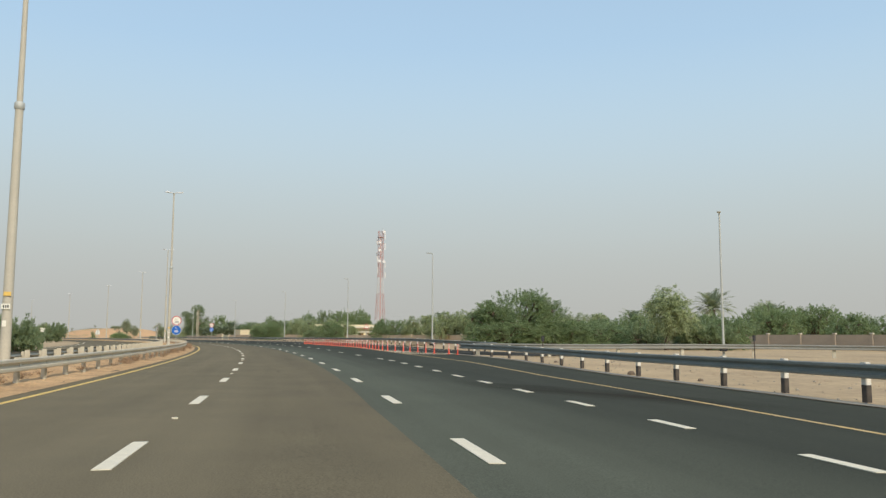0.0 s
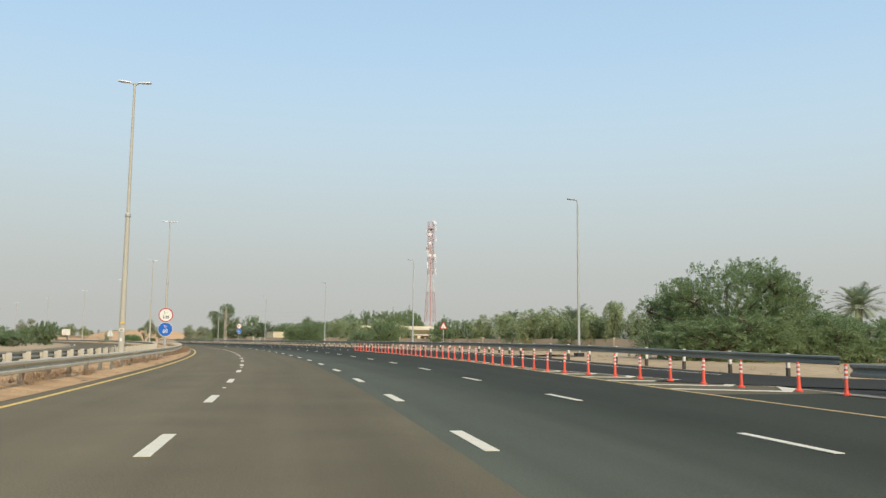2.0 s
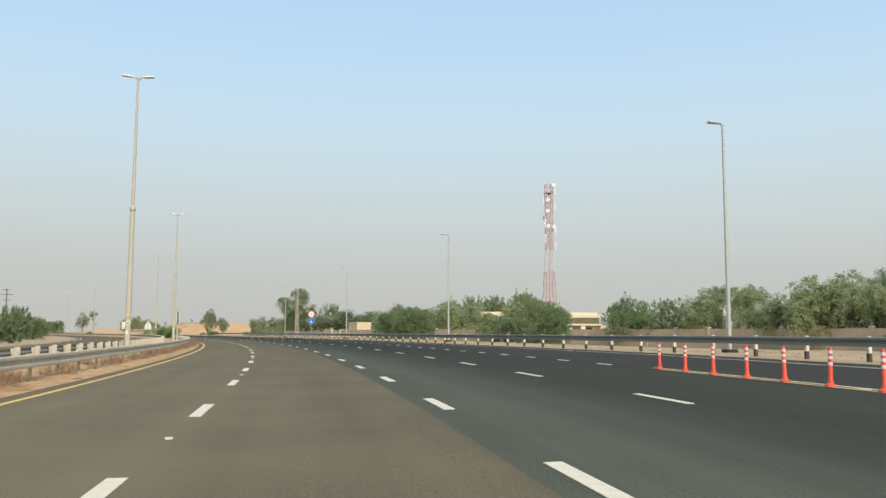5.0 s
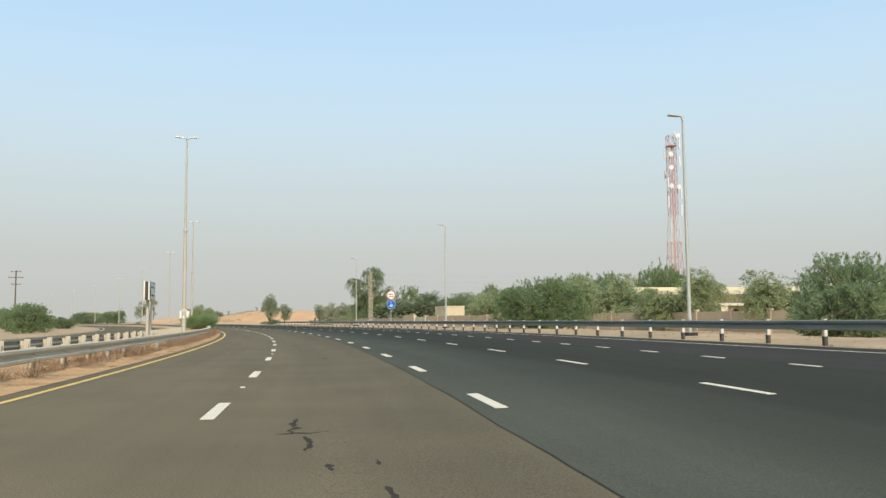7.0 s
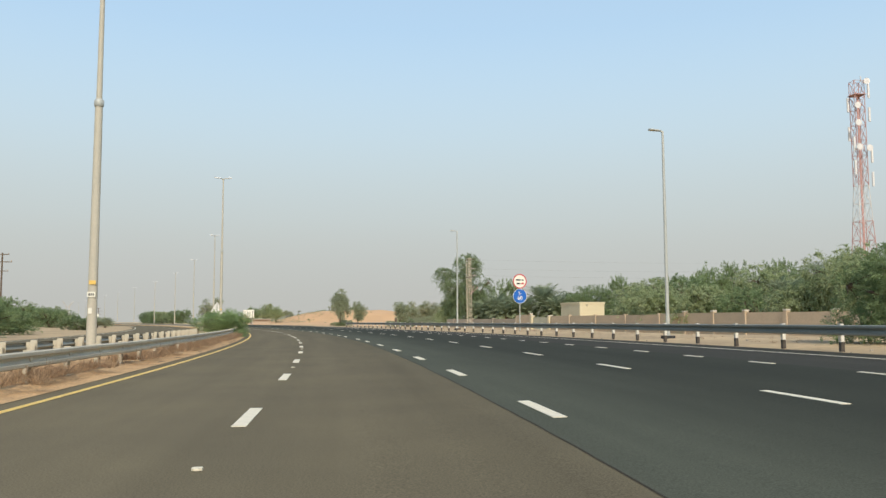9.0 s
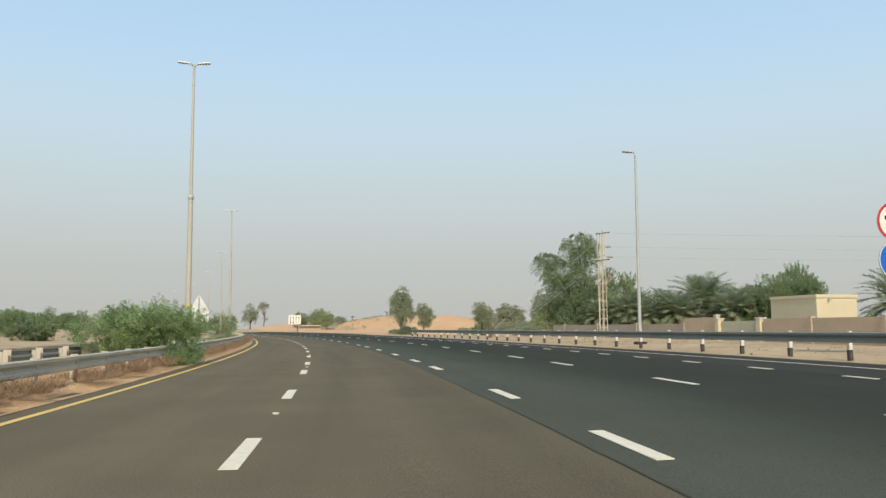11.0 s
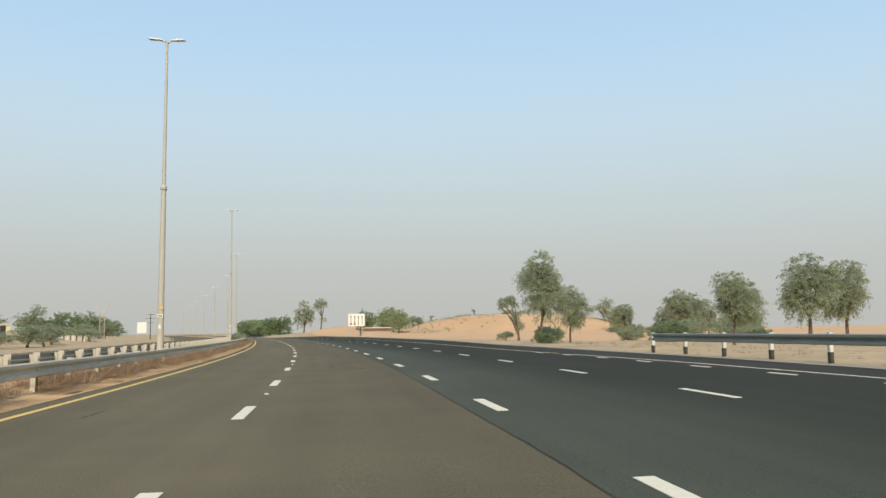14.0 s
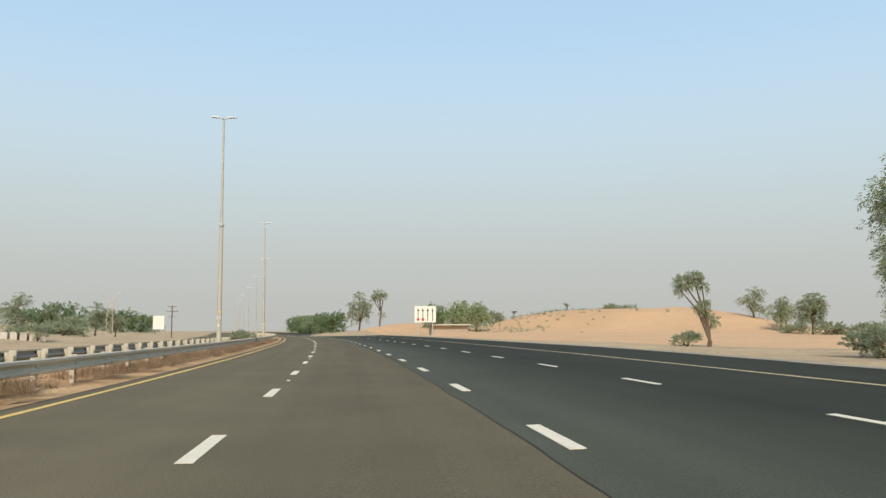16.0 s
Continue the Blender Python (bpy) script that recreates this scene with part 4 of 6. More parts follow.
for x, wd in ((-0.3, 0.2), (0.0, 0.26), (0.3, 0.2), (0.72, 0.3)):
    part("writing_bar", Build().box((x, -0.02, 2.42), (wd, 0.008, 0.085)), SIGN_BLACK, pl)

# back of a pentagonal warning board in the median
t = thing("warning_board", "pale back of a house-shaped warning board on a post", "road sign", on_road(261.5, -8.05, turn=-4))
pl = part("plate", Build().prism([(-0.62, 1.68), (0.62, 1.68), (0.62, 2.35), (0.06, 3.32), (-0.06, 3.32), (-0.62, 2.35)], 0.03, 0.05), SIGN_BACK, t)
for z, wd in ((1.86, 1.1), (2.16, 1.1), (2.3, 1.16), (2.75, 0.62)):
    part("stiffener", Build().box((0, 0.012, z), (wd, 0.03, 0.03)), SIGN_BACK, pl)
part("post", Build().tube([(0, -0.04, -0.2), (0, -0.04, 3.25)], 0.045, 10), POLE_GREY, t, smooth=True)
for p_, z in ((0.0, 2.16), (0.0, 2.75)):
    part("clamp", Build().box((0, -0.03, z), (0.14, 0.11, 0.06), bevel=0.02), POLE_GREY, t)

# lane board far ahead
t = thing("lane_sign", "white lane-guidance board with dark arrows on two posts", "road sign", on_road(438, 17.2, 0.48, turn=2) @ Matrix.Scale(1.12, 4))
for x in (-1.1, 1.1):
    part("post", Build().tube([(x, 0.1, -1.2), (x, 0.1, 3.3)], 0.08, 8), POLE_GREY, t, smooth=True)
pl = part("plate", Build().box((0, 0, 2.5), (3.1, 0.05, 2.3), bevel=0.01), SIGN_WHITE, t)
for i, x in enumerate((-1.05, -0.35, 0.35, 1.05)):
    part("lane_arrow", Build().box((x, -0.03, 2.25), (0.1, 0.01, 1.4)), SIGN_BLACK, pl)
    part("arrow_head", Build().prism([(x - 0.16, 2.95), (x + 0.16, 2.95), (x, 3.35)], -0.036, -0.028), SIGN_BLACK, pl)
    if i < 2:
        part("speed_disc", disc(0.2, -0.04, -0.03).prism([(0, 0), (0.01, 0), (0, 0.01)], 0, 0.001), SIGN_RED, pl, m=pose(x, 0, 1.75))
for nm, s, d, w_, h_, z0, mt in (("direction_sign", 470, -26.7, 2.0, 2.5, 1.3, SIGN_WHITE),):
    t = thing(nm, "pale yellow-white board on two posts beside the opposite road", "road sign", on_road(s, d, 0.2))
    for x in (-0.9, 0.9):
        part("post", Build().tube([(x, 0.1, -0.3), (x, 0.1, z0 + h_)], 0.07, 8), POLE_GREY, t, smooth=True)
    part("plate", Build().box((0, 0, z0 + h_ / 2), (w_, 0.05, h_)), mt, t)

# ---- boundary wall, house, hut ----
WALL = [(40, 80), (60, 72), (110, 57.5), (135, 50.5), (190, 37.2), (223, 31.5), (267, 29.3), (300, 28.3)]


def wall_run(s0, s1, height, label, step=4.0, mat=WALL_MUD, caps=True):
    t = thing("boundary_wall", label, "wall")
    s = s0
    k = 0
    while s < s1 - 0.1:
        e = min(s + step, s1)
        a, b = Vector((*road_xy(s, float(line(WALL, s))), 0)), Vector((*road_xy(e, float(line(WALL, e))), 0))
        z0 = min(ground_z(s, float(line(WALL, s))), ground_z(e, float(line(WALL, e)))) - 0.3
        ln = (b - a).length
        ang = math.degrees(math.atan2(b.y - a.y, b.x - a.x))
        mid = (a + b) / 2
        h = height + 0.04 * noise.noise((k, 2, 0))
        part("wall_panel", Build().box((0, 0, 0), (ln - 0.3, 0.2, h + 0.3)), mat, t, m=pose(mid.x, mid.y, z0 + (h + 0.3) / 2, 0, 0, ang))
        pp = part("pillar", Build().box((0, 0, 0), (0.36, 0.36, h + 0.4), bevel=0.03), mat, t, m=pose(a.x, a.y, z0 + (h + 0.4) / 2, 0, 0, ang))
        if caps:
            part("cap", Build().box((0, 0, (h + 0.4) / 2 + 0.05), (0.42, 0.42, 0.1), bevel=0.05), ROOF_WHITE, pp, "pale coping cap")
        s = e
        k += 1
    return t


wall_run(44, 132, 1.75, "brown rendered boundary wall with pale pillar caps")
wall_run(132, 236, 1.75, "tan rendered boundary wall below overhanging trees", mat=WALL_TAN)
wall_run(236, 258.8, 1.68, "tan rendered boundary wall near a small hut", step=6.0, mat=WALL_TAN, caps=False)
wall_run(264.3, 268.8, 1.85, "tan rendered boundary wall beside the yard gate", step=4.5, mat=WALL_TAN)


def yard_gate(s0, s1, high):
    """Two-leaf sheet metal gate hung between capped pillars in the boundary wall."""
    a, b = (Vector((*road_xy(q, float(line(WALL, q))), 0)) for q in (s0, s1))
    run = (b - a).length
    t = thing("yard_gate", "pale yellow ribbed metal gate between cream pillars", "gate", at_ground(s0, float(line(WALL, s0)), math.degrees(math.atan2(b.y - a.y, b.x - a.x)), 0.1))
    for x in (0.0, run):
        pl = part("pillar", Build().box((x, 0, high / 2), (0.48, 0.48, high), bevel=0.025), WALL_CREAM, t, "cream rendered pillar")
        part("cap", Build().box((x, 0, high + 0.05), (0.6, 0.6, 0.1), bevel=0.03), ROOF_WHITE, pl)
    leaf = (run - 0.6) / 2
    for x in (0.3, 0.3 + leaf):
        d_ = part("gate_leaf", Build().box((x + leaf / 2, 0, high * 0.48), (leaf - 0.03, 0.03, high * 0.84)), GATE_YELLOW, t)
        fb = Build()
        for z in (high * 0.07, high * 0.9):
            fb.box((x + leaf / 2, -0.03, z), (leaf - 0.03, 0.06, 0.07))
        for q in (x + 0.05, x + leaf - 0.05):
            fb.box((q, -0.032, high * 0.485), (0.06, 0.06, high * 0.83))
        part("gate_frame", fb, GATE_YELLOW, d_)
        rb = Build()
        for k in range(9):
            rb.box((x + leaf * (k + 1) / 10, 0.019, high * 0.48), (0.09, 0.012, high * 0.8))
        part("ribs", rb, GATE_YELLOW, d_)


yard_gate(259.1, 264.0, 1.78)
wall_run(268.8, 296, 1.38, "dusty brown boundary wall before a palm grove", step=8.0, mat=WALL_DUSTY, caps=False)


def house():
    """Flat-roofed villa with a pillared porch, facing back along the road."""
    t = thing("house", "cream flat-roofed single-storey villa with a pillared porch", "house", at_ground(209, 47.5, heading(209) - 8, 0.42))
    part("wall", Build().box((0, 5.5, 2.0), (20, 10, 4.4)), WALL_CREAM, t)
    part("roof_slab", Build().box((0, 5.0, 4.35), (21.2, 12.4, 0.4), bevel=0.05), ROOF_WHITE, t)
    part("parapet", Build().box((0, 5.5, 4.75), (19.6, 9.6, 0.5)), WALL_CREAM, t)
    for x in (-9.8, -6.5, -3.2, 0, 3.2, 6.5, 9.8):
        part("column", Build().box((x, -1.1, 1.4), (0.8, 0.5, 3.2), bevel=0.05), WALL_CREAM, t)
    part("porch_roof", Build().box((0, -0.3, 3.05), (20.6, 2.4, 0.28), bevel=0.04), ROOF_WHITE, t, "pale flat porch slab")
    for x in (-8.1, -4.9, -1.6, 1.6, 4.9, 8.1):
        w_ = part("window", Build().box((x, 0.48, 1.6), (1.9, 0.1, 1.9)), DARK_OPENING, t, "dark window")
        part("window_frame", Build().box((x, 0.42, 2.8), (1.9, 0.1, 0.1)), ROOF_WHITE, w_)
        part("window_sill", Build().box((x, 0.42, 1.0), (1.9, 0.16, 0.1)), ROOF_WHITE, w_)
    return t


house()
t = thing("pavilion", "small cream pavilion with a pitched roof behind trees", "building", at_ground(226, 77.5, heading(226)))
part("wall", Build().box((0, 0, 2.2), (4.6, 4.6, 4.6)), WALL_CREAM, t)
part("roof", Build().add([(-2.9, -2.9, 4.5), (2.9, -2.9, 4.5), (2.9, 2.9, 4.5), (-2.9, 2.9, 4.5), (-0.6, -0.6, 6.1), (0.6, -0.6, 6.1), (0.6, 0.6, 6.1), (-0.6, 0.6, 6.1)], [(0, 1, 5, 4), (1, 2, 6, 5), (2, 3, 7, 6), (3, 0, 4, 7), (4, 5, 6, 7), (3, 2, 1, 0)]), ROOF_WHITE, t)
for x in (-1.2, 1.2):
    part("window", Build().box((x, -2.3, 2.3), (1.0, 0.12, 1.6)), DARK_OPENING, t)
t = thing("hut", "small cream rendered flat-roofed hut behind the wall", "hut", at_ground(257.1, 32.6, heading(258) + 3, 0.1))
part("wall", Build().box((1.6, 2.5, 1.6), (3.2, 5.0, 3.6), bevel=0.03), WALL_CREAM, t)
part("parapet", Build().box((1.6, 2.5, 3.36), (3.32, 5.12, 0.22), bevel=0.03), WALL_CREAM, t)
part("spout", Build().tube([(0.9, -0.25, 3.1), (0.9, 0.05, 3.12)], 0.05, 8), POLE_GREY, t)

# ---- telecom tower ----


def tower():
    t = thing("telecom_tower", "red and white lattice mast carrying antennas and dishes", "tower", at_ground(280.3, 96.3, 20, 0.3))
    H, W0, W1 = 42.0, 1.95, 0.85
    half = lambda z: W0 + (W1 - W0) * min(z / 24.0, 1.0)
    levels = [0, 4.2, 8.0, 11.5, 14.8, 18, 21, 24, 26.6, 29.2, 31.8, 34.4, 37, 39.5, 42]
    corner = lambda k, z: Vector(((half(z) if k in (1, 2) else -half(z)), (half(z) if k in (2, 3) else -half(z)), z))
    for i, (a, b) in enumerate(zip(levels[:-1], levels[1:])):
        mt = TOWER_WHITE if i in (0, 1, 5, 6) else TOWER_RED
        seg = Build()
        for k in range(4):
            seg.tube([corner(k, a), corner(k, b)], 0.07, 6)
            j = (k + 1) % 4
            seg.tube([corner(k, a), corner(j, b)], 0.04, 5)
            seg.tube([corner(j, a), corner(k, b)], 0.04, 5)
            seg.tube([corner(k, b), corner(j, b)], 0.04, 5)
        part("lattice_section", seg, mt, t)
    part("ladder", Build().box((0, -0.1, 20), (0.36, 0.1, 40)), TOWER_RED, t, "cable ladder up the middle")
    for z, k, dx in ((40, 1, 0.5), (38, 3, -0.5), (36, 1, 0.5), (33, 3, -0.5), (29, 1, 0.6), (27, 0, -0.6), (25, 1, 0.6), (31, 0, -0.6)):
        c = corner(k, z)
        part("panel_antenna", Build().box((c.x + dx, c.y - 0.35, z), (0.35, 0.25, 2.4), bevel=0.05), ANTENNA, t)
    for z, k in ((41.6, 1), (34.5, 0), (30.4, 0), (30.2, 1), (37.5, 0)):
        c = corner(k, z)
        part("dish", Build().tube([(c.x, c.y - 0.5, z), (c.x, c.y - 0.75, z), (c.x, c.y - 0.95, z)], [0.12, 0.5, 0.55], 14), ANTENNA, t, "round white dish")
    part("platform", Build().box((0, 0, 39.6), (2.2, 2.2, 0.06)), TOWER_RED, t)
    part("top_lamp", Build().tube([(0.8, 0, 42), (0.8, 0, 42.9)], 0.12, 8), ANTENNA, t)


tower()

# ---- power pylon with guys and wires ----


def pylon():
    t = thing("power_pylon", "narrow pale lattice steel power pylon with insulators", "pylon", at_ground(274.8, 24.9, heading(275) + 12, 0.1))
    H = 9.65
    w = lambda z: 0.24 - 0.10 * z / H
    for sx in (-1, 1):
        for sy in (-1, 1):
            part("leg", Build().tube([(sx * w(0), sy * w(0), -0.2), (sx * w(H), sy * w(H), H)], 0.04, 4), PYLON_STEEL, t)
    z = 0.3
    while z < H - 0.2:
        for sy in (-1, 1):
            part("rung", Build().box((0, sy * w(z), z), (2 * w(z), 0.035, 0.06)), PYLON_STEEL, t)
        z += 0.78
    for z, a, b in ((7.0, -0.75, 0.75), (9.4, -0.6, 0.8)):
        part("crossarm", Build().box(((a + b) / 2, 0, z), (b - a, 0.12, 0.1), m=pose(0, 0, 0, 0, -8, 0).to_3x3()), BARK, t)
    for z, x in ((7.3, 0.55), (8.2, 0.35)):
        for k in range(5):
            part("insulator", Build().tube([(x + k * 0.13, 0.05, z), (x + k * 0.13 + 0.05, 0.05, z)], [0.09, 0.07], 10), INSUL, t)
    part("pole", Build().tube([(-0.34, 0.1, -0.2), (-0.44, 0.1, 9.5)], [0.045, 0.035], 8), PYLON_STEEL, t, "slim weathered wooden pole lashed beside the lattice", smooth=True)
    for x, c in ((1.0, 0.5), (1.25, 0.9)):
        part("jumper", Build().tube([(0.15, 0, 4.7), (0.15 + c * 0.5, 0, 5.1), (x * c + 0.2, 0, 6.1 - 0.4 * c)], 0.035, 6), TOWER_RED, t, "red insulated jumper cable")
    return t


pylon()
base = at_ground(274.8, 24.9)
top = base.translation + Vector((0, 0, 9.5))
for k, (s, d, z) in enumerate(((274.5, 13.7, 0.0), (273.3, 14.5, 0.0), (272.7, 14.9, 0.0))):
    e = at_ground(s, d).translation
    a = base.translation + Vector((0, 0, (9.0, 7.2, 7.0)[k]))
    tagged(new("guy_wire", Build().tube([a, e], 0.007, 5).mesh("guy_wire", TOWER_WHITE)), "taut pale steel guy wire anchored in sand", "wire", "guy wires of the pylon")
for k, z in enumerate((9.4, 8.2, 7.3)):
    a = base.translation + Vector((0.9, 0, z - 0.1))
    p2 = Vector((*road_xy(262.0, 95.0), z + 0.4))
    pts = [a.lerp(p2, i / 14) + Vector((0, 0, -1.6 * (i / 14) * (1 - i / 14) * 4 * 0.35)) for i in range(15)]
    tagged(new("power_line", Build().tube(pts, 0.009, 4).mesh("power_line", CABLE)), "thin dark overhead power line", "power line", "overhead wires")

# old timber pylon and poles across the opposite road
for s, d, h in ((278, -33, 9.7), (480, -25.2, 6.3)):
    t = thing("power_pole", "weathered power pole with crossarms beside the far road", "power pole", at_ground(s, d, heading(s), 0.1))
    part("pole", Build().tube([(0, 0, -0.2), (0, 0, h)], [0.13, 0.09], 8), BARK, t, smooth=True)
    for z, wd in ((h - 0.2, 1.5), (h - 1.1, 2.2), (h - 2.2, 1.4)):
        part("crossarm", Build().box((0, 0, z), (wd, 0.1, 0.1)), BARK, t)
        for x in (-0.45, 0.45):
            part("insulator", Build().tube([(x * wd, 0, z), (x * wd, 0, z + 0.22)], 0.05, 8), INSUL, t)

# ---- plants ----
rng = np.random.default_rng(5)


def leaf_sprays(lobes, n, per, length, leaf, droop, lift, seed, slim=0.42, depth=0.45, gap=-0.3):
    """Feathery twigs that spring from the lobes of a crown, each bearing small leaves; droop bends their ends down."""
    g = np.random.default_rng(seed)
    lb = np.array(lobes, float)
    weight = lb[:, 3] * np.maximum(lb[:, 3], lb[:, 4])
    pick = lb[g.choice(len(lb), size=n * 2, p=weight / weight.sum())]
    u = g.normal(size=(n * 2, 3))
    u /= np.linalg.norm(u, axis=1)[:, None]
    size = np.stack([pick[:, 3], pick[:, 3], pick[:, 4]], 1)
    base = pick[:, :3] + u * size * (1 - depth * g.random((n * 2, 1)) ** 1.4)
    keep = np.array([noise.noise((q[0] * 0.9 + seed, q[1] * 0.9, q[2] * 0.9)) > gap for q in base]) & (base[:, 2] > 0.03)
    base, u, size = base[keep][:n], u[keep][:n], size[keep][:n]
    m = len(base)
    way = u / size * size.mean(1)[:, None] + g.normal(size=(m, 3)) * 0.45
    way[:, 2] += lift
    way /= np.linalg.norm(way, axis=1)[:, None]
    ln = length * (0.55 + 0.9 * g.random((m, 1)))
    k = np.repeat(np.arange(m), per)
    t = (0.05 + 0.95 * g.random((m * per, 1)) ** 0.8)
    w, L = way[k], ln[k]
    down = np.array([0, 0, -1.0])
    pos = base[k] - w * L * 0.35 + w * L * t + down * droop * L * t ** 2
    tang = w + down * 2 * droop * t
    tang /= np.linalg.norm(tang, axis=1)[:, None]
    side = g.normal(size=(m * per, 3))
    side -= tang * (side * tang).sum(1)[:, None]
    side /= np.linalg.norm(side, axis=1)[:, None] + 1e-6
    pos = pos + side * L * (0.05 + 0.15 * np.sin(np.pi * t)) * g.random((m * per, 1))
    ax = tang * 0.8 + side * 0.7 + down * droop * 0.4
    ax /= np.linalg.norm(ax, axis=1)[:, None]
    face = u[k] * 0.5 + g.normal(size=(m * per, 3)) * 0.55 + np.array([0, 0, 0.45])
    sd = np.cross(face, ax)
    sd /= np.linalg.norm(sd, axis=1)[:, None] + 1e-6
    z = leaf * (0.55 + 0.9 * g.random((m * per, 1)))
    pos[:, 2] = np.maximum(pos[:, 2], 0.05)
    return np.stack([pos - sd * z * slim * 0.5, pos + sd * z * slim * 0.5, pos + ax * z], 1).reshape(-1, 3), base


def triangles(name, v, mat):
    me = bpy.data.meshes.new(name)
    n = len(v) // 3
    me.from_pydata(v.tolist(), [], np.arange(n * 3).reshape(n, 3).tolist())
    me.materials.append(mat)
    me.update()
    return me


def quads(name, v, mat):
    me = bpy.data.meshes.new(name)
    n = len(v) // 4
    me.from_pydata(v.tolist(), [], np.arange(n * 4).reshape(n, 4).tolist())
    me.materials.append(mat)
    me.update()
    return me


def satellites(g, core, n, r0, r1, low=-0.35):
    """Smaller lobes seated round a main one, so that the outline is uneven."""
    x, y, z, rx, rz = core
    out = []
    for k in range(n):
        az, el = 2.4 * k + g.normal() * 0.3, math.asin(g.uniform(low, 0.92))
        r = g.uniform(r0, r1)
        f = 0.84
        out.append((x + f * rx * math.cos(az) * math.cos(el), y + f * rx * math.sin(az) * math.cos(el), z + f * rz * math.sin(el), r, r * g.uniform(0.6, 0.85)))
    return out


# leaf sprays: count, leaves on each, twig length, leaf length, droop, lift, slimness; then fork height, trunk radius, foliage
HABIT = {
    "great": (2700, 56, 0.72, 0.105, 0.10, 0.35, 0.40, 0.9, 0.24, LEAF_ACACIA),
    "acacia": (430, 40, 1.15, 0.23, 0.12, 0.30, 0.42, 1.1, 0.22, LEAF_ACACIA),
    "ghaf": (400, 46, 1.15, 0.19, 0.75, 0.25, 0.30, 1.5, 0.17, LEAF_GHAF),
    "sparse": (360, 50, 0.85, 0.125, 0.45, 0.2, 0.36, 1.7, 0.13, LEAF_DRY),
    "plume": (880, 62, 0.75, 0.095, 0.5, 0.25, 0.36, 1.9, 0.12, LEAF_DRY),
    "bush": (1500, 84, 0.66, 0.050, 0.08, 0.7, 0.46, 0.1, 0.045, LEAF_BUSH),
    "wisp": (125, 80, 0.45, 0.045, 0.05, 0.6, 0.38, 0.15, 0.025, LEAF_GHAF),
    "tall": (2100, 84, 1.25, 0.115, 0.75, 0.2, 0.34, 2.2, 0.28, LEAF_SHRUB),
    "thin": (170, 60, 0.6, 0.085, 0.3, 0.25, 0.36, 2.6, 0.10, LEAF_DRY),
    # scrub repeats the shrub in paler, greyer leaves that carry the haze
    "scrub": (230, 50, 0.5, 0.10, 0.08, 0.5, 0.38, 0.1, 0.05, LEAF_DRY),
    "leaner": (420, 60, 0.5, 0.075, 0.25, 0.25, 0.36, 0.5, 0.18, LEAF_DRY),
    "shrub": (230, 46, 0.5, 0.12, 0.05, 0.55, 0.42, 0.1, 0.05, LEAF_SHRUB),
}


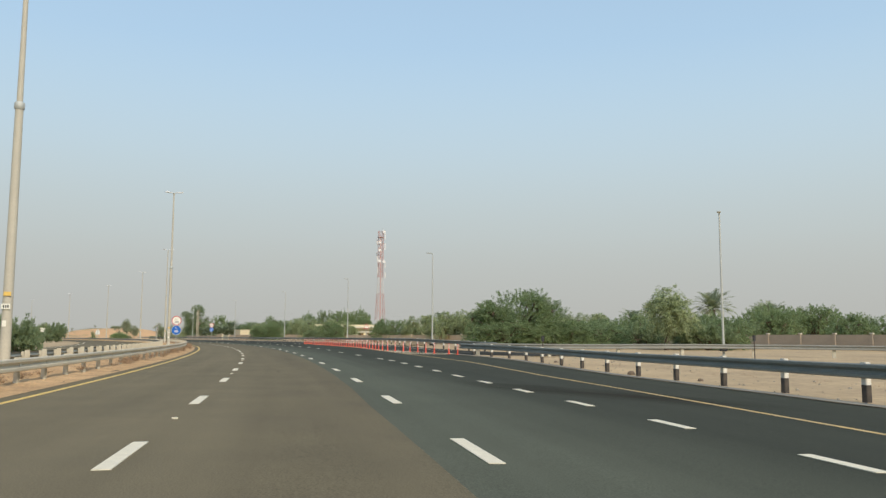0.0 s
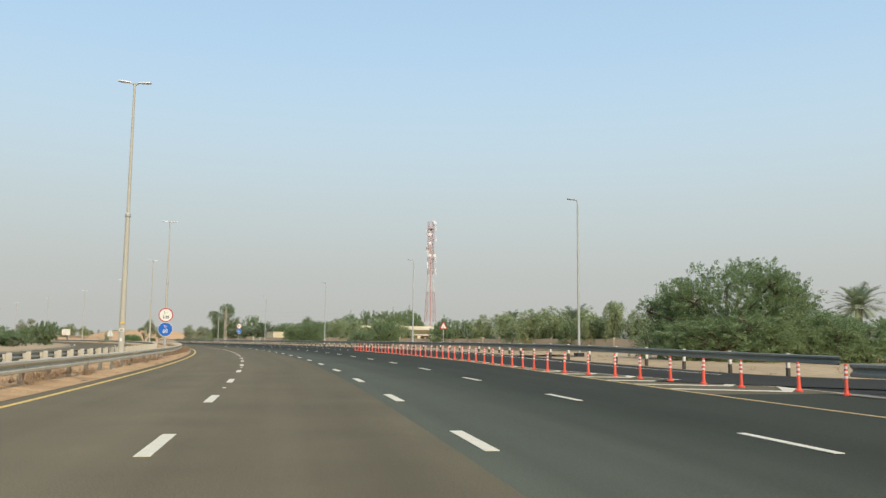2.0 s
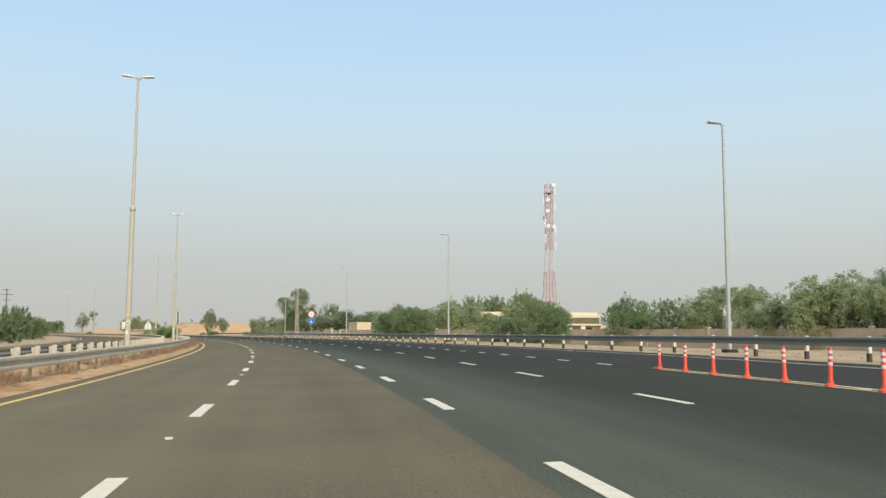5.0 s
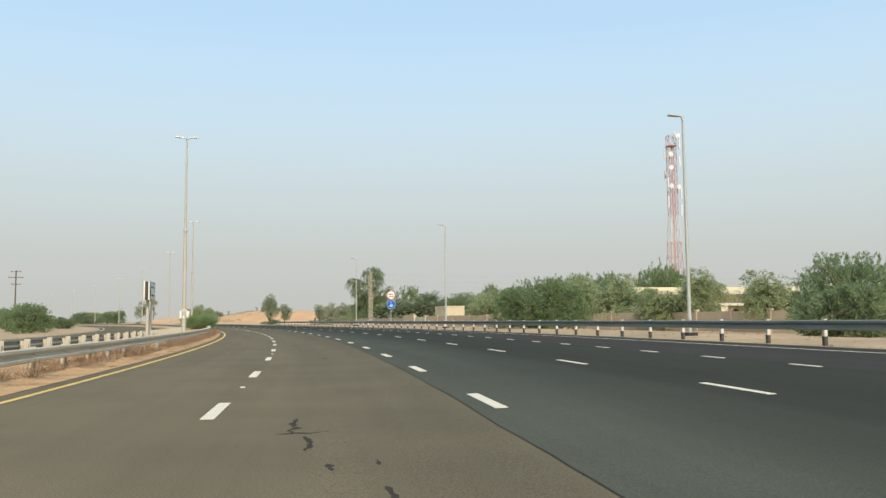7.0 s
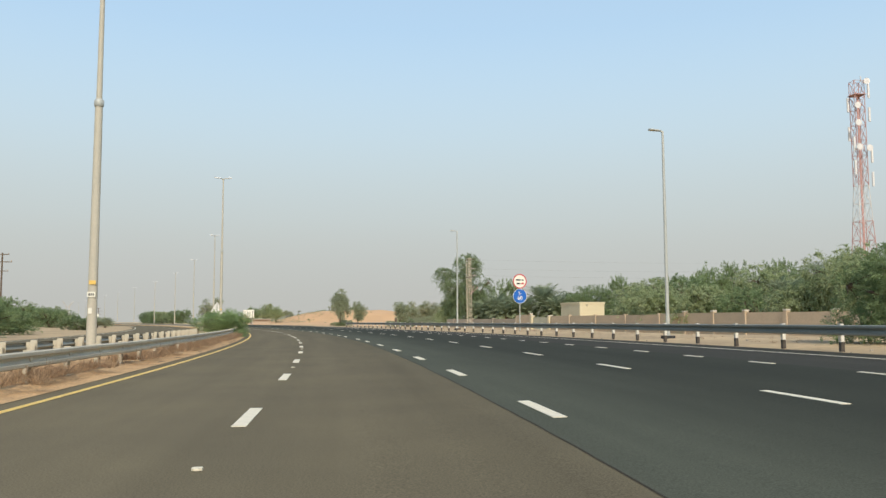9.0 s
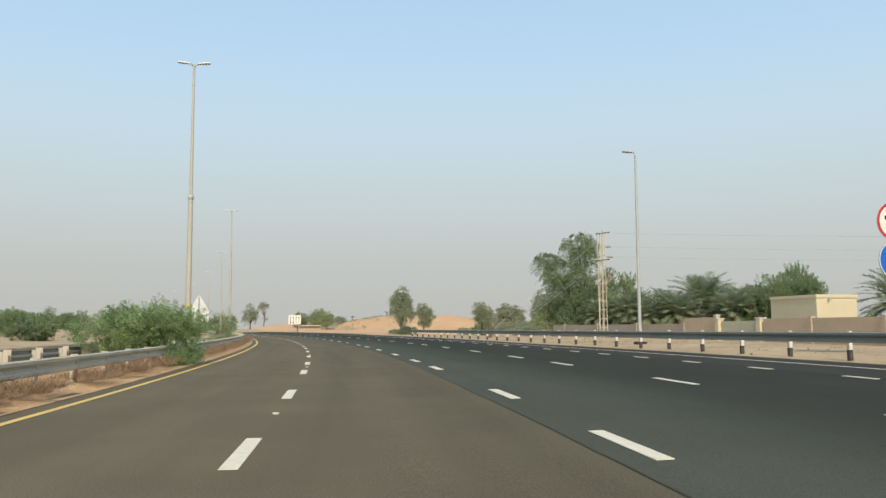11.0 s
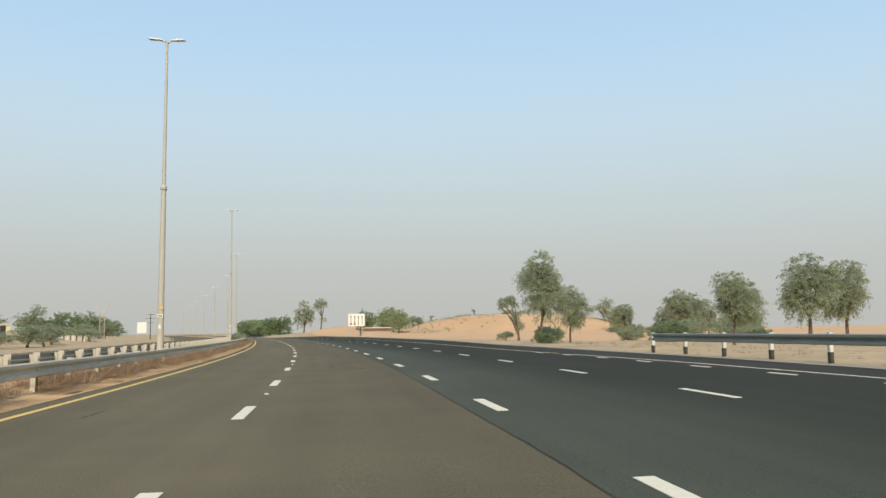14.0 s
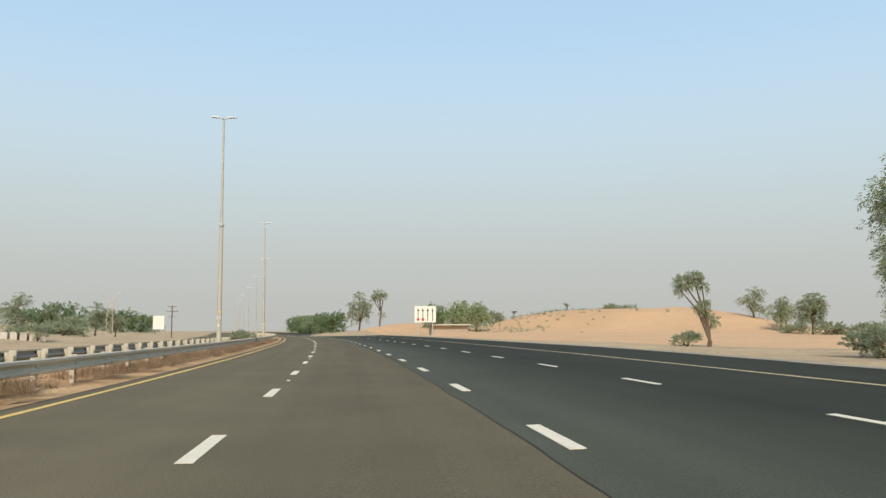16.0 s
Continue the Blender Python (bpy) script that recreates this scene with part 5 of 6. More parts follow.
def lobes_of(kind, g):
    r = g.uniform
    if kind == "great":
        core = (0.2, 0, 3.0, 4.1, 2.75)
        return [core, (3.0, -0.3, 2.4, 2.2, 1.6), (-4.3, 0.3, 3.0, 0.8, 0.35), (-4.4, 0, 0.9, 0.9, 0.6), (-2.4, 0, 2.5, 2.2, 1.9), (0.4, -1.6, 3.0, 2.6, 2.2), (0.4, 0, 1.4, 4.4, 1.1)] + satellites(g, core, 18, 0.7, 1.15) + satellites(g, (0, 0, 0.9, 4.6, 0.6), 8, 0.9, 1.3, 0.0)
    if kind == "acacia":
        core = (0, 0, 3.0, 3.4, 2.2)
        return [core, (r(-1, 1), r(-1, 1), 1.5, 3.4, 1.2)] + satellites(g, core, 11, 0.9, 1.7)
    if kind == "ghaf":
        return [(r(-1.2, 1.2), r(-1.2, 1.2), r(2.2, 4.9), r(0.9, 1.35), r(0.9, 1.3)) for _ in range(7)] + [(r(-0.5, 0.5), r(-0.5, 0.5), 5.0, 1.1, 0.9), (0, 0, 3.4, 1.6, 1.5)]
    if kind == "sparse":
        return [(r(-1.3, 1.3), r(-1.3, 1.3), r(2.0, 5.6), r(0.6, 1.0), r(0.6, 1.0)) for _ in range(8)] + [(r(-0.6, 0.6), r(-0.6, 0.6), 6.1, 0.75, 0.7), (0, 0, 4.2, 1.2, 1.2)]
    if kind == "plume":
        return [(r(-0.25, 0.25), r(-0.25, 0.25), 6.0, 0.95, 0.85), (r(-0.5, 0.5), r(-0.5, 0.5), 5.0, 1.45, 1.0), (r(-0.6, 0.6), r(-0.5, 0.5), 3.9, 1.5, 1.0), (r(-0.7, 0.7), r(-0.6, 0.6), 2.9, 1.2, 0.8)] + [(r(-1.3, 1.3), r(-1.3, 1.3), r(2.6, 5.6), 0.55, 0.5) for _ in range(5)]
    if kind == "bush":
        core = (-0.1, 0, 1.35, 1.45, 0.52)
        return [core, (1.35, 0.1, 1.42, 0.6, 0.33), (-1.6, 0, 1.25, 0.75, 0.42), (0.4, 0, 1.8, 0.55, 0.28), (-0.7, 0.1, 1.72, 0.5, 0.26), (1.0, 0.2, 0.85, 0.5, 0.5), (1.15, 0.6, 0.4, 0.5, 0.32), (0.9, -0.9, 0.26, 0.5, 0.2), (1.35, -0.3, 0.2, 0.4, 0.16), (-0.8, 0.3, 0.75, 0.8, 0.4)] + satellites(g, core, 14, 0.24, 0.42, -0.3)
    if kind == "wisp":
        return [(r(-0.45, 0.45), r(-0.45, 0.45), r(0.4, 2.0), r(0.2, 0.38), r(0.2, 0.4)) for _ in range(9)]
    if kind == "tall":
        return [(0.2, 0, 10.4, 2.1, 1.3), (-3.6, 0.3, 8.7, 1.5, 0.8), (-1.5, -0.4, 7.2, 2.4, 1.6), (1.0, 0.5, 8.9, 1.5, 1.4), (2.7, 0.2, 6.0, 1.6, 1.3), (0.2, 0, 5.4, 2.3, 2.0), (-0.9, 0, 4.2, 2.2, 1.9), (1.9, 0.1, 3.6, 2.2, 2.1), (-0.4, -0.3, 1.7, 2.6, 1.4), (-2.9, 0, 6.3, 0.9, 1.0), (3.8, 0.4, 7.4, 0.7, 0.6)]
    if kind == "leaner":
        return [(-1.75, 0, 4.85, 0.7, 0.5), (-0.95, 0.1, 5.15, 0.65, 0.4), (-0.35, 0, 4.6, 0.4, 0.45), (-2.0, -0.1, 4.2, 0.4, 0.35), (-0.4, 0, 2.9, 0.5, 0.6), (0.35, 0.1, 2.0, 0.45, 0.5)]
    if kind == "thin":
        return [(r(-0.9, 0.9), r(-0.5, 0.5), r(4.6, 5.7), r(0.35, 0.6), r(0.3, 0.5)) for _ in range(6)] + [(r(-0.7, 0.7), 0, 2.2, 0.35, 0.5)]
    core = (0, 0, 0.85, 1.15, 0.7)
    return [core] + satellites(g, core, 9, 0.35, 0.6, -0.5)


def tree_meshes(kind, seed):
    """Trunk with limbs, and crown, of one kind of plant; sized to fit by scale."""
    g = np.random.default_rng(seed)
    n, per, length, leaf, droop, lift, slim, fork, rad, mat = HABIT[kind]
    lobes = lobes_of(kind, g)
    v, twigs = leaf_sprays(lobes, n, per, length, leaf, droop, lift, seed + 1, slim, gap={"great": -1.0, "tall": -0.42, "bush": -0.22}.get(kind, -0.3))
    tb = Build()
    lean = Vector((g.normal() * 0.12, g.normal() * 0.12, fork))
    tb.tube([(0, 0, -0.4), (lean.x * 0.3 + 0.05, lean.y * 0.3, fork * 0.5), lean], [rad * 1.3, rad, rad * 0.85], 8)
    for x, y, z, rx, rz in lobes:
        hub = Vector((x, y, max(z - rz * 0.3, 0.15)))
        mid = lean.lerp(hub, 0.5) + Vector((g.normal() * 0.12, g.normal() * 0.12, 0.12 * (hub.z - lean.z)))
        tb.tube([lean, mid, hub], [rad * 0.55, rad * 0.4, rad * 0.22], 6)
        near = twigs[np.argsort(np.linalg.norm(twigs - np.array(hub), axis=1))[:60]]
        for q in near[g.integers(len(near), size=7)]:
            tip = Vector(q)
            tb.tube([hub, hub.lerp(tip, 0.5) + Vector((0, 0, 0.06 * rx)), tip], [rad * 0.2, rad * 0.13, rad * 0.05], 5)
    far = float(np.percentile(np.hypot(v[:, 0], v[:, 1]), 96))
    return tb.mesh("trunk", BARK, smooth=True), triangles("crown", v, mat), far, float(np.percentile(v[:, 2], 99.5))


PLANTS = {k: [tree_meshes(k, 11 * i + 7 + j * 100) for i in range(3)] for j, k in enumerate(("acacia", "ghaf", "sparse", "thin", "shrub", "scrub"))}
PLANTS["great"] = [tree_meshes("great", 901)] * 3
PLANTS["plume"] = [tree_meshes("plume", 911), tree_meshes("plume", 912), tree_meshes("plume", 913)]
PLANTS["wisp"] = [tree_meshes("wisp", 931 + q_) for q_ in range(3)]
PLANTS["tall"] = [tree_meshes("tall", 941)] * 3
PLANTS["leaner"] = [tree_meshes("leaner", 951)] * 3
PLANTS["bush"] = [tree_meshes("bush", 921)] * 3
WORDS = {
    "acacia": ("tree", "dense dark green umbrella acacia spreading to the ground", "tree"),
    "great": ("tree", "large dense green umbrella acacia reaching to the ground", "tree"),
    "ghaf": ("tree", "olive green weeping tree overhanging the brown wall", "tree"),
    "sparse": ("tree", "straggly grey-green desert tree on bare sand", "tree"),
    "plume": ("tree", "tall feathery grey-green desert tree on bare sand", "tree"),
    "bush": ("shrub", "bright green feathery shrub", "shrub"),
    "tall": ("tree", "tall lopsided olive green tree with hanging foliage", "tree"),
    "wisp": ("shrub", "wispy light green shrub behind the median rail", "shrub"),
    "thin": ("tree", "thin bare-trunked desert tree with a small crown", "tree"),
    "scrub": ("shrub", "pale grey-green desert shrub growing in the sand", "shrub"),
    "leaner": ("tree", "leaning forked desert tree with a sparse crown", "tree"),
    "shrub": ("shrub", "leafy green desert shrub growing in the sand", "shrub"),
}


def plant(kind, s, d, H, R, seed=0, label="", sink=0.05, turn=None):
    tm, cm, r0, h0 = PLANTS[kind][seed % 3]
    nm, lb, ct = WORDS[kind]
    t = thing(nm, label or lb, ct, at_ground(s, d, (seed * 67.0) % 360 if turn is None else turn, sink))
    if R:
        t.scale = (R / r0, R / r0, H / h0)
    part("trunk", tm, None, t)
    part("crown", cm, None, t)
    return t


def palm_mesh(seed, H, n_fr, L):
    g = np.random.default_rng(seed)
    tb = Build()
    zs = np.linspace(-0.3, H, 14)
    tb.tube([(0.15 * math.sin(z * 0.4), 0.1 * math.cos(z * 0.5) - 0.1, z) for z in zs], [0.3 + (0.05 if i % 2 else 0) for i in range(14)], 9)
    v = []
    topc = Vector((0.15 * math.sin(H * 0.4), 0, H))
    for k in range(n_fr):
        az = k * 2.399 + g.normal() * 0.1
        el = radians(84 - 88 * (k / n_fr) ** 1.05)
        ln = L * (0.85 + 0.3 * g.random())
        side = Vector((-math.sin(az), math.cos(az), 0))
        p, e = topc.copy(), el
        prev = p.copy()
        for i in range(16):
            e -= 0.036 + 0.04 * i / 10
            stp = Vector((math.cos(az) * math.cos(e), math.sin(az) * math.cos(e), math.sin(e)))
            q = p + stp * (ln / 16)
            up = stp.cross(side)
            v += [p - side * 0.02, p + side * 0.02, q + side * 0.015, q - side * 0.015]
            if i > 1:
                wl_ = 0.75 * math.sin(math.pi * (i + 2) / 20) * L / 3.0
                for sgn in (-1, 1):
                    for h in (0.0, 0.5):
                        b = p.lerp(q, h)
                        tip = b + side * sgn * wl_ * 0.75 + stp * wl_ * 0.75 - up * wl_ * 0.25 * g.random() + up * 0.12
                        ww = stp * 0.05
                        v += [b - ww, b + ww, tip + ww * 0.2, tip - ww * 0.2]
            prev, p = p, q
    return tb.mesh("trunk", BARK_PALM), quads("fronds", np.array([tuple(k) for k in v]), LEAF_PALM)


PALMS = [palm_mesh(3, 3.9, 42, 2.7), palm_mesh(8, 2.5, 62, 3.0), palm_mesh(12, 4.7, 38, 2.5)]


def palm(s, d, H, seed=0):
    tm, fm = PALMS[seed % 3]
    h0 = (6.2, 5.0, 6.8)[seed % 3]
    t = thing("date_palm", "date palm with a shaggy trunk and arching grey-green fronds", "palm tree", at_ground(s, d, (seed * 81.0) % 360, 0.05))
    t.scale = (H / h0,) * 3
    part("trunk", tm, None, t)
    part("fronds", fm, None, t)


TREES = [
    ("great", 80, 26.7, 5.75, 5.0), ("acacia", 76.5, 24.0, 2.5, 3.6), ("acacia", 78.5, 31.5, 2.9, 3.2), ("acacia", 80.5, 36.5, 2.8, 3.6), ("ghaf", 72.5, 39.3, 6.3, 2.9), ("shrub", 88, 40, 3.1, 3.2), ("shrub", 81, 41.5, 3.0, 2.6), ("shrub", 71.5, 43.5, 2.7, 2.6), ("acacia", 92, 43, 3.6, 4.0), ("shrub", 76, 44, 3.2, 2.6),
    ("acacia", 113.8, 89.2, 6.8, 4.5), ("acacia", 116.5, 100.5, 7.0, 5.0), ("acacia", 119, 111.5, 5.6, 5.0), ("acacia", 116, 116, 5.4, 5.0), ("acacia", 125, 106, 6.4, 5.0), ("acacia", 76, 48, 3.5, 2.8), ("shrub", 81, 53, 3.6, 3.4), ("acacia", 92, 68, 5.0, 3.2), ("acacia", 83, 72, 4.4, 3.0), ("acacia", 76, 77, 4.5, 4.0), ("acacia", 100.5, 74, 5.6, 3.0), ("acacia", 70, 84, 4.0, 5.0), ("acacia", 110, 72, 5.0, 4.0), ("acacia", 118, 66, 4.6, 4.0), ("acacia", 60, 88, 4.0, 5.0),
    ("ghaf", 152.5, 48.5, 6.6, 3.2), ("ghaf", 148.3, 48.9, 5.4, 2.4), ("ghaf", 157.3, 46.6, 5.0, 2.4), ("ghaf", 140.6, 50.2, 5.0, 2.3), ("acacia", 149.5, 52, 4.6, 3.2), ("acacia", 158, 49, 4.4, 3.0), ("ghaf", 144, 50.6, 6.2, 2.8), ("ghaf", 137.2, 51, 6.9, 2.1), ("ghaf", 134.5, 53.4, 5.6, 2.3), ("ghaf", 128, 53.5, 6.2, 2.6), ("ghaf", 161.5, 46.3, 5.9, 2.8), ("ghaf", 153.5, 46.2, 6.3, 2.5), ("acacia", 145.3, 49.5, 4.0, 2.8), ("acacia", 141.5, 51.5, 4.8, 2.6), ("ghaf", 166, 44.6, 5.7, 2.4), ("ghaf", 123, 56, 5.4, 2.6), ("ghaf", 118, 58, 5.2, 2.6), ("acacia", 172, 44, 5.0, 3.2), ("acacia", 178.5, 43.5, 5.4, 2.8), ("acacia", 131, 57, 5.0, 3.0), ("acacia", 112, 61, 5.0, 3.5),
    ("acacia", 267, 79.5, 10.8, 4.2), ("acacia", 278, 78.5, 10.5, 4.4), ("acacia", 289, 77.5, 11, 4.2), ("ghaf", 240, 45.5, 6.6, 3.6), ("acacia", 253, 42, 6.2, 5.5), ("acacia", 262, 50, 6.5, 4.5), ("acacia", 231, 56, 8.6, 2.7), ("acacia", 238, 65.5, 7.4, 3.0),
    ("ghaf", 189.2, 38.6, 5.0, 2.5), ("ghaf", 197.6, 38.0, 5.6, 2.8), ("ghaf", 207, 37.2, 4.3, 2.9), ("ghaf", 210, 35.8, 5.9, 2.5), ("ghaf", 217, 35.2, 6.2, 2.5), ("great", 191.5, 19.6, 3.95, 3.7), ("ghaf", 200.5, 35.5, 3.9, 2.7), ("great", 165.2, 26.3, 4.0, 3.0), ("shrub", 159.2, 20.9, 2.2, 2.0), ("ghaf", 244.5, 34.4, 5.5, 3.4), ("ghaf", 239, 32.2, 4.4, 2.6), ("ghaf", 232, 32.2, 4.2, 2.2), ("acacia", 229, 35.6, 3.9, 3.6), ("ghaf", 224, 36.5, 4.5, 2.6), ("acacia", 176, 41.5, 4.0, 3.0), ("ghaf", 250, 36, 5.0, 3.0), ("ghaf", 221, 37.5, 6.2, 2.8), ("acacia", 226, 41, 5.4, 3.2),
    ("acacia", 323, 52, 9.5, 3.8), ("acacia", 283, 68, 9.5, 3.6), ("acacia", 292, 58, 8.6, 2.4), ("acacia", 286, 46, 5.6, 4.0),
    ("great", 275.2, 42.6, 6.1, 4.3), ("ghaf", 300.5, 30.2, 4.6, 2.2), ("sparse", 303, 35, 6.5, 2.0), ("plume", 316.6, 26.4, 4.7, 1.7), ("sparse", 310, 42, 6.0, 3.0), ("plume", 331.3, 42.3, 7.5, 2.5), ("plume", 337.6, 51, 7.6, 2.6), ("plume", 362, 54.8, 7.4, 1.5), ("plume", 366, 49.2, 6.2, 1.9), ("sparse", 362, 50.9, 4.8, 1.2), ("shrub", 345, 36.5, 2.2, 2.1), ("plume", 369, 52.5, 5.8, 2.2), ("plume", 358.5, 53.2, 6.4, 1.7), ("sparse", 372, 50, 4.6, 2.0), ("scrub", 349, 47, 2.4, 2.4), ("scrub", 355, 50, 2.6, 2.6), ("sparse", 352, 50.5, 4.6, 1.8), ("scrub", 352, 42, 1.9, 2.2), ("scrub", 347, 45, 1.8, 2.4), ("scrub", 340, 42, 1.5, 2.4), ("scrub", 353, 36, 1.5, 1.6), ("scrub", 358, 46, 2.4, 2.6), ("scrub", 341, 22.3, 1.5, 1.5),
    ("plume", 333.3, 18.8, 7.6, 2.0), ("plume", 342.8, 25.0, 5.5, 1.7), ("scrub", 336, 20.4, 1.5, 1.2), ("shrub", 331, 18.2, 1.0, 0.9), ("scrub", 367.0, 25.8, 1.2, 1.1), ("plume", 400, 58.1, 5.3, 2.1), ("sparse", 415, 63.9, 5.1, 2.1), ("sparse", 419, 67.5, 4.8, 1.7), ("sparse", 430, 69.6, 5.4, 2.4), ("scrub", 398, 59, 1.9, 2.0), ("scrub", 396, 62, 1.7, 2.2), ("scrub", 407, 60.5, 1.8, 1.8),
    # the ghafs at 560 and 585 replace acacias, their paler leaves imitating haze
    ("ghaf", 509, 40.6, 8.0, 3.8), ("ghaf", 464, 32.5, 6.0, 3.0), ("scrub", 487, 43.5, 3.2, 2.2), ("thin", 483, 46.7, 2.0, 0.8), ("thin", 480, 58, 2.4, 0.8), ("scrub", 475, 65.8, 2.2, 1.7), ("scrub", 475, 69.8, 2.7, 2.1), ("sparse", 498.2, 14.5, 9.0, 3.0), ("thin", 498.2, 19.2, 9.3, 2.0), ("ghaf", 560, 13, 5.6, 5.0), ("acacia", 548, 14.5, 6.2, 5.0), ("ghaf", 585, 12.5, 5.8, 5.0), ("acacia", 600, 13.5, 6.0, 5.5), ("acacia", 470, 25.5, 5.0, 2.6), ("sparse", 516, 46, 8.2, 3.0), ("acacia", 620, 14, 6.5, 6.0), ("acacia", 640, 16, 6.5, 7.0),
    ("sparse", 452, -47, 6.6, 3.0), ("acacia", 454, -41, 5.4, 4.4), ("sparse", 475, -38.5, 6.4, 2.6), ("sparse", 476, -35, 5.4, 2.2), ("scrub", 440, -36, 3.0, 3.0), ("scrub", 425, -33, 2.0, 2.6), ("acacia", 480, -50, 5.0, 4.6), ("acacia", 430, -52, 4.6, 4.6), ("sparse", 405, -50, 4.0, 2.8), ("scrub", 395, -29, 1.8, 2.2), ("sparse", 352, -25.5, 2.2, 2.2), ("sparse", 346, -27, 2.0, 2.0), ("sparse", 360, -26, 2.4, 2.0), ("sparse", 372, -28, 2.6, 2.2), ("acacia", 560, -45, 6.0, 6.0), ("acacia", 600, -42, 6.0, 7.0),
    ("shrub", 192, -24.5, 4.0, 2.4), ("sparse", 205, -27, 1.6, 1.5), ("acacia", 246, -27.2, 3.7, 2.8), ("acacia", 275, -31.3, 4.2, 2.8), ("shrub", 36.0, -10.3, 2.1, 1.2), ("acacia", 262, -30, 3.0, 4.0), ("shrub", 300, -27, 2.2, 2.6), ("acacia", 330, -34, 3.4, 4.0), ("shrub", 130, -28, 2.2, 2.4), ("shrub", 165, -27, 2.0, 2.4), ("acacia", 350, -40, 4.0, 4.0), ("acacia", 370, -45, 3.6, 3.6),
    ("wisp", 271.5, -7.5, 2.6, 1.0), ("wisp", 274.6, -7.0, 3.0, 0.7), ("wisp", 273, -7.4, 1.25, 2.0), ("wisp", 269.6, -7.5, 1.0, 1.6), ("scrub", 375, -6.9, 1.4, 1.1),
]
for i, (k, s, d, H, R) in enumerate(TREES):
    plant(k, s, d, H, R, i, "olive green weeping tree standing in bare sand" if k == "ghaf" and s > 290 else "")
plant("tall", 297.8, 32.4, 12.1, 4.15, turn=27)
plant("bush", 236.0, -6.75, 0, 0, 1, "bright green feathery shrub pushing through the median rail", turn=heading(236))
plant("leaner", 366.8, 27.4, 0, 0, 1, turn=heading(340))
for i, (s, d, H) in enumerate(((152, 111.8, 12.4), (141, 116.5, 9.2), (163, 105, 9.2), (120, 66, 6.2), (153, 54, 7.0), (184, 60, 7.6), (232, 41, 5.0), (232, 45, 6.3), (236, 43, 5.2), (227, 44, 5.4), (258, 40, 5.5))):
    palm(s, d, H, i)
for i, (s, d, H) in enumerate(((282, 38.8, 6.7), (286.5, 33.2, 5.1), (279.5, 34.8, 4.7), (284.5, 36, 5.0), (290.5, 35, 5.2), (289, 39, 5.4), (293.5, 38, 5.3), (276.5, 38.5, 4.9), (281, 32.6, 4.1), (292, 32.4, 4.4), (286.5, 42.5, 5.6), (278.5, 43, 5.2), (296, 35, 4.6))):
    palm(s, d, H, 1 + 3 * i)

# ---- weeds, scrub and marks ----


def weed_tufts(name, label, spots, blades, height, mat, seed):
    """Uncounted dry plants: each spot a tuft of thin bent blades."""
    g = np.random.default_rng(seed)
    n = len(spots) * blades
    base = np.repeat(np.array(spots), blades, 0)
    hgt = height * (0.4 + 0.9 * g.random((n, 1))) * np.repeat(0.5 + g.random(len(spots)), blades)[:, None]
    az = g.random(n) * 2 * np.pi
    out = np.stack([np.cos(az), np.sin(az), np.zeros(n)], 1)
    p = base + out * (0.2 * g.random((n, 1)))
    tip = p + out * hgt * (0.1 + 1.5 * g.random((n, 1))) + np.array([0, 0, 1.0]) * hgt * (0.25 + 0.9 * g.random((n, 1)))
    sd = np.stack([-np.sin(az), np.cos(az), np.zeros(n)], 1) * (0.002 + 0.004 * g.random((n, 1)))
    v = np.stack([p - sd, p + sd, tip + sd * 0.5, tip - sd * 0.5], 1)
    # seed heads and crumbled leaves along the blades
    at = p + (tip - p) * (0.3 + 0.75 * g.random((n, 1)))
    e1, e2 = g.normal(size=(n, 3)) * 0.006, g.normal(size=(n, 3)) * 0.006
    v = np.concatenate([v, np.stack([at - e1, at - e2, at + e1, at + e2], 1)]).reshape(-1, 3)
    return tagged(new(name, quads(name, v, mat)), label, "weeds", kind="stuff")


g = np.random.default_rng(21)
spots = []
for _ in range(6400):
    s = g.uniform(-10, 400)
    if g.random() > 0.14 + 0.86 * min(max((s - 90) / 170, 0), 1):
        continue
    d = -5.9 + g.normal() * 0.36
    if noise.noise((s * 0.35, 4.0, 0)) + 0.25 * g.random() < (0.02 if s < 200 else -0.08) or d > -5.3 or d < -7.2:
        continue
    x, y = road_xy(s, d)
    spots.append((float(x), float(y), 0.15))
weed_tufts("dry_weeds", "dry brown weeds along the foot of the median rail", spots, 62, 0.19, DRY_GRASS, 4)
spots = []
for _ in range(700):
    s, d = g.uniform(5, 330), 0.0
    d = float(line(OUTER, max(s, 84))) + 2.6 + abs(g.normal()) * 3 if s > 84 else g.uniform(15, 26)
    x, y = road_xy(s, d)
    spots.append((float(x), float(y), ground_z(s, d) + 0.05))
weed_tufts("dry_grass", "scattered dry grass tufts on the sand shoulder", spots, 20, 0.12, DRY_GRASS, 5)

# scrub on the dune
t_spots = []
for _ in range(190):
    uu, ww = 0.35 + 0.45 * g.normal(), g.uniform(-1.5, -0.1)
    s, d = uu * a0 * c0 - ww * b0 * q0 + 460.6, uu * a0 * q0 + ww * b0 * c0 + 59.3
    x, y = road_xy(s, d)
    t_spots.append((float(x), float(y), ground_z(s, d) + 0.38))
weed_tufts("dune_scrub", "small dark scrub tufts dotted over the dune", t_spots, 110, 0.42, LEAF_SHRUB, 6)

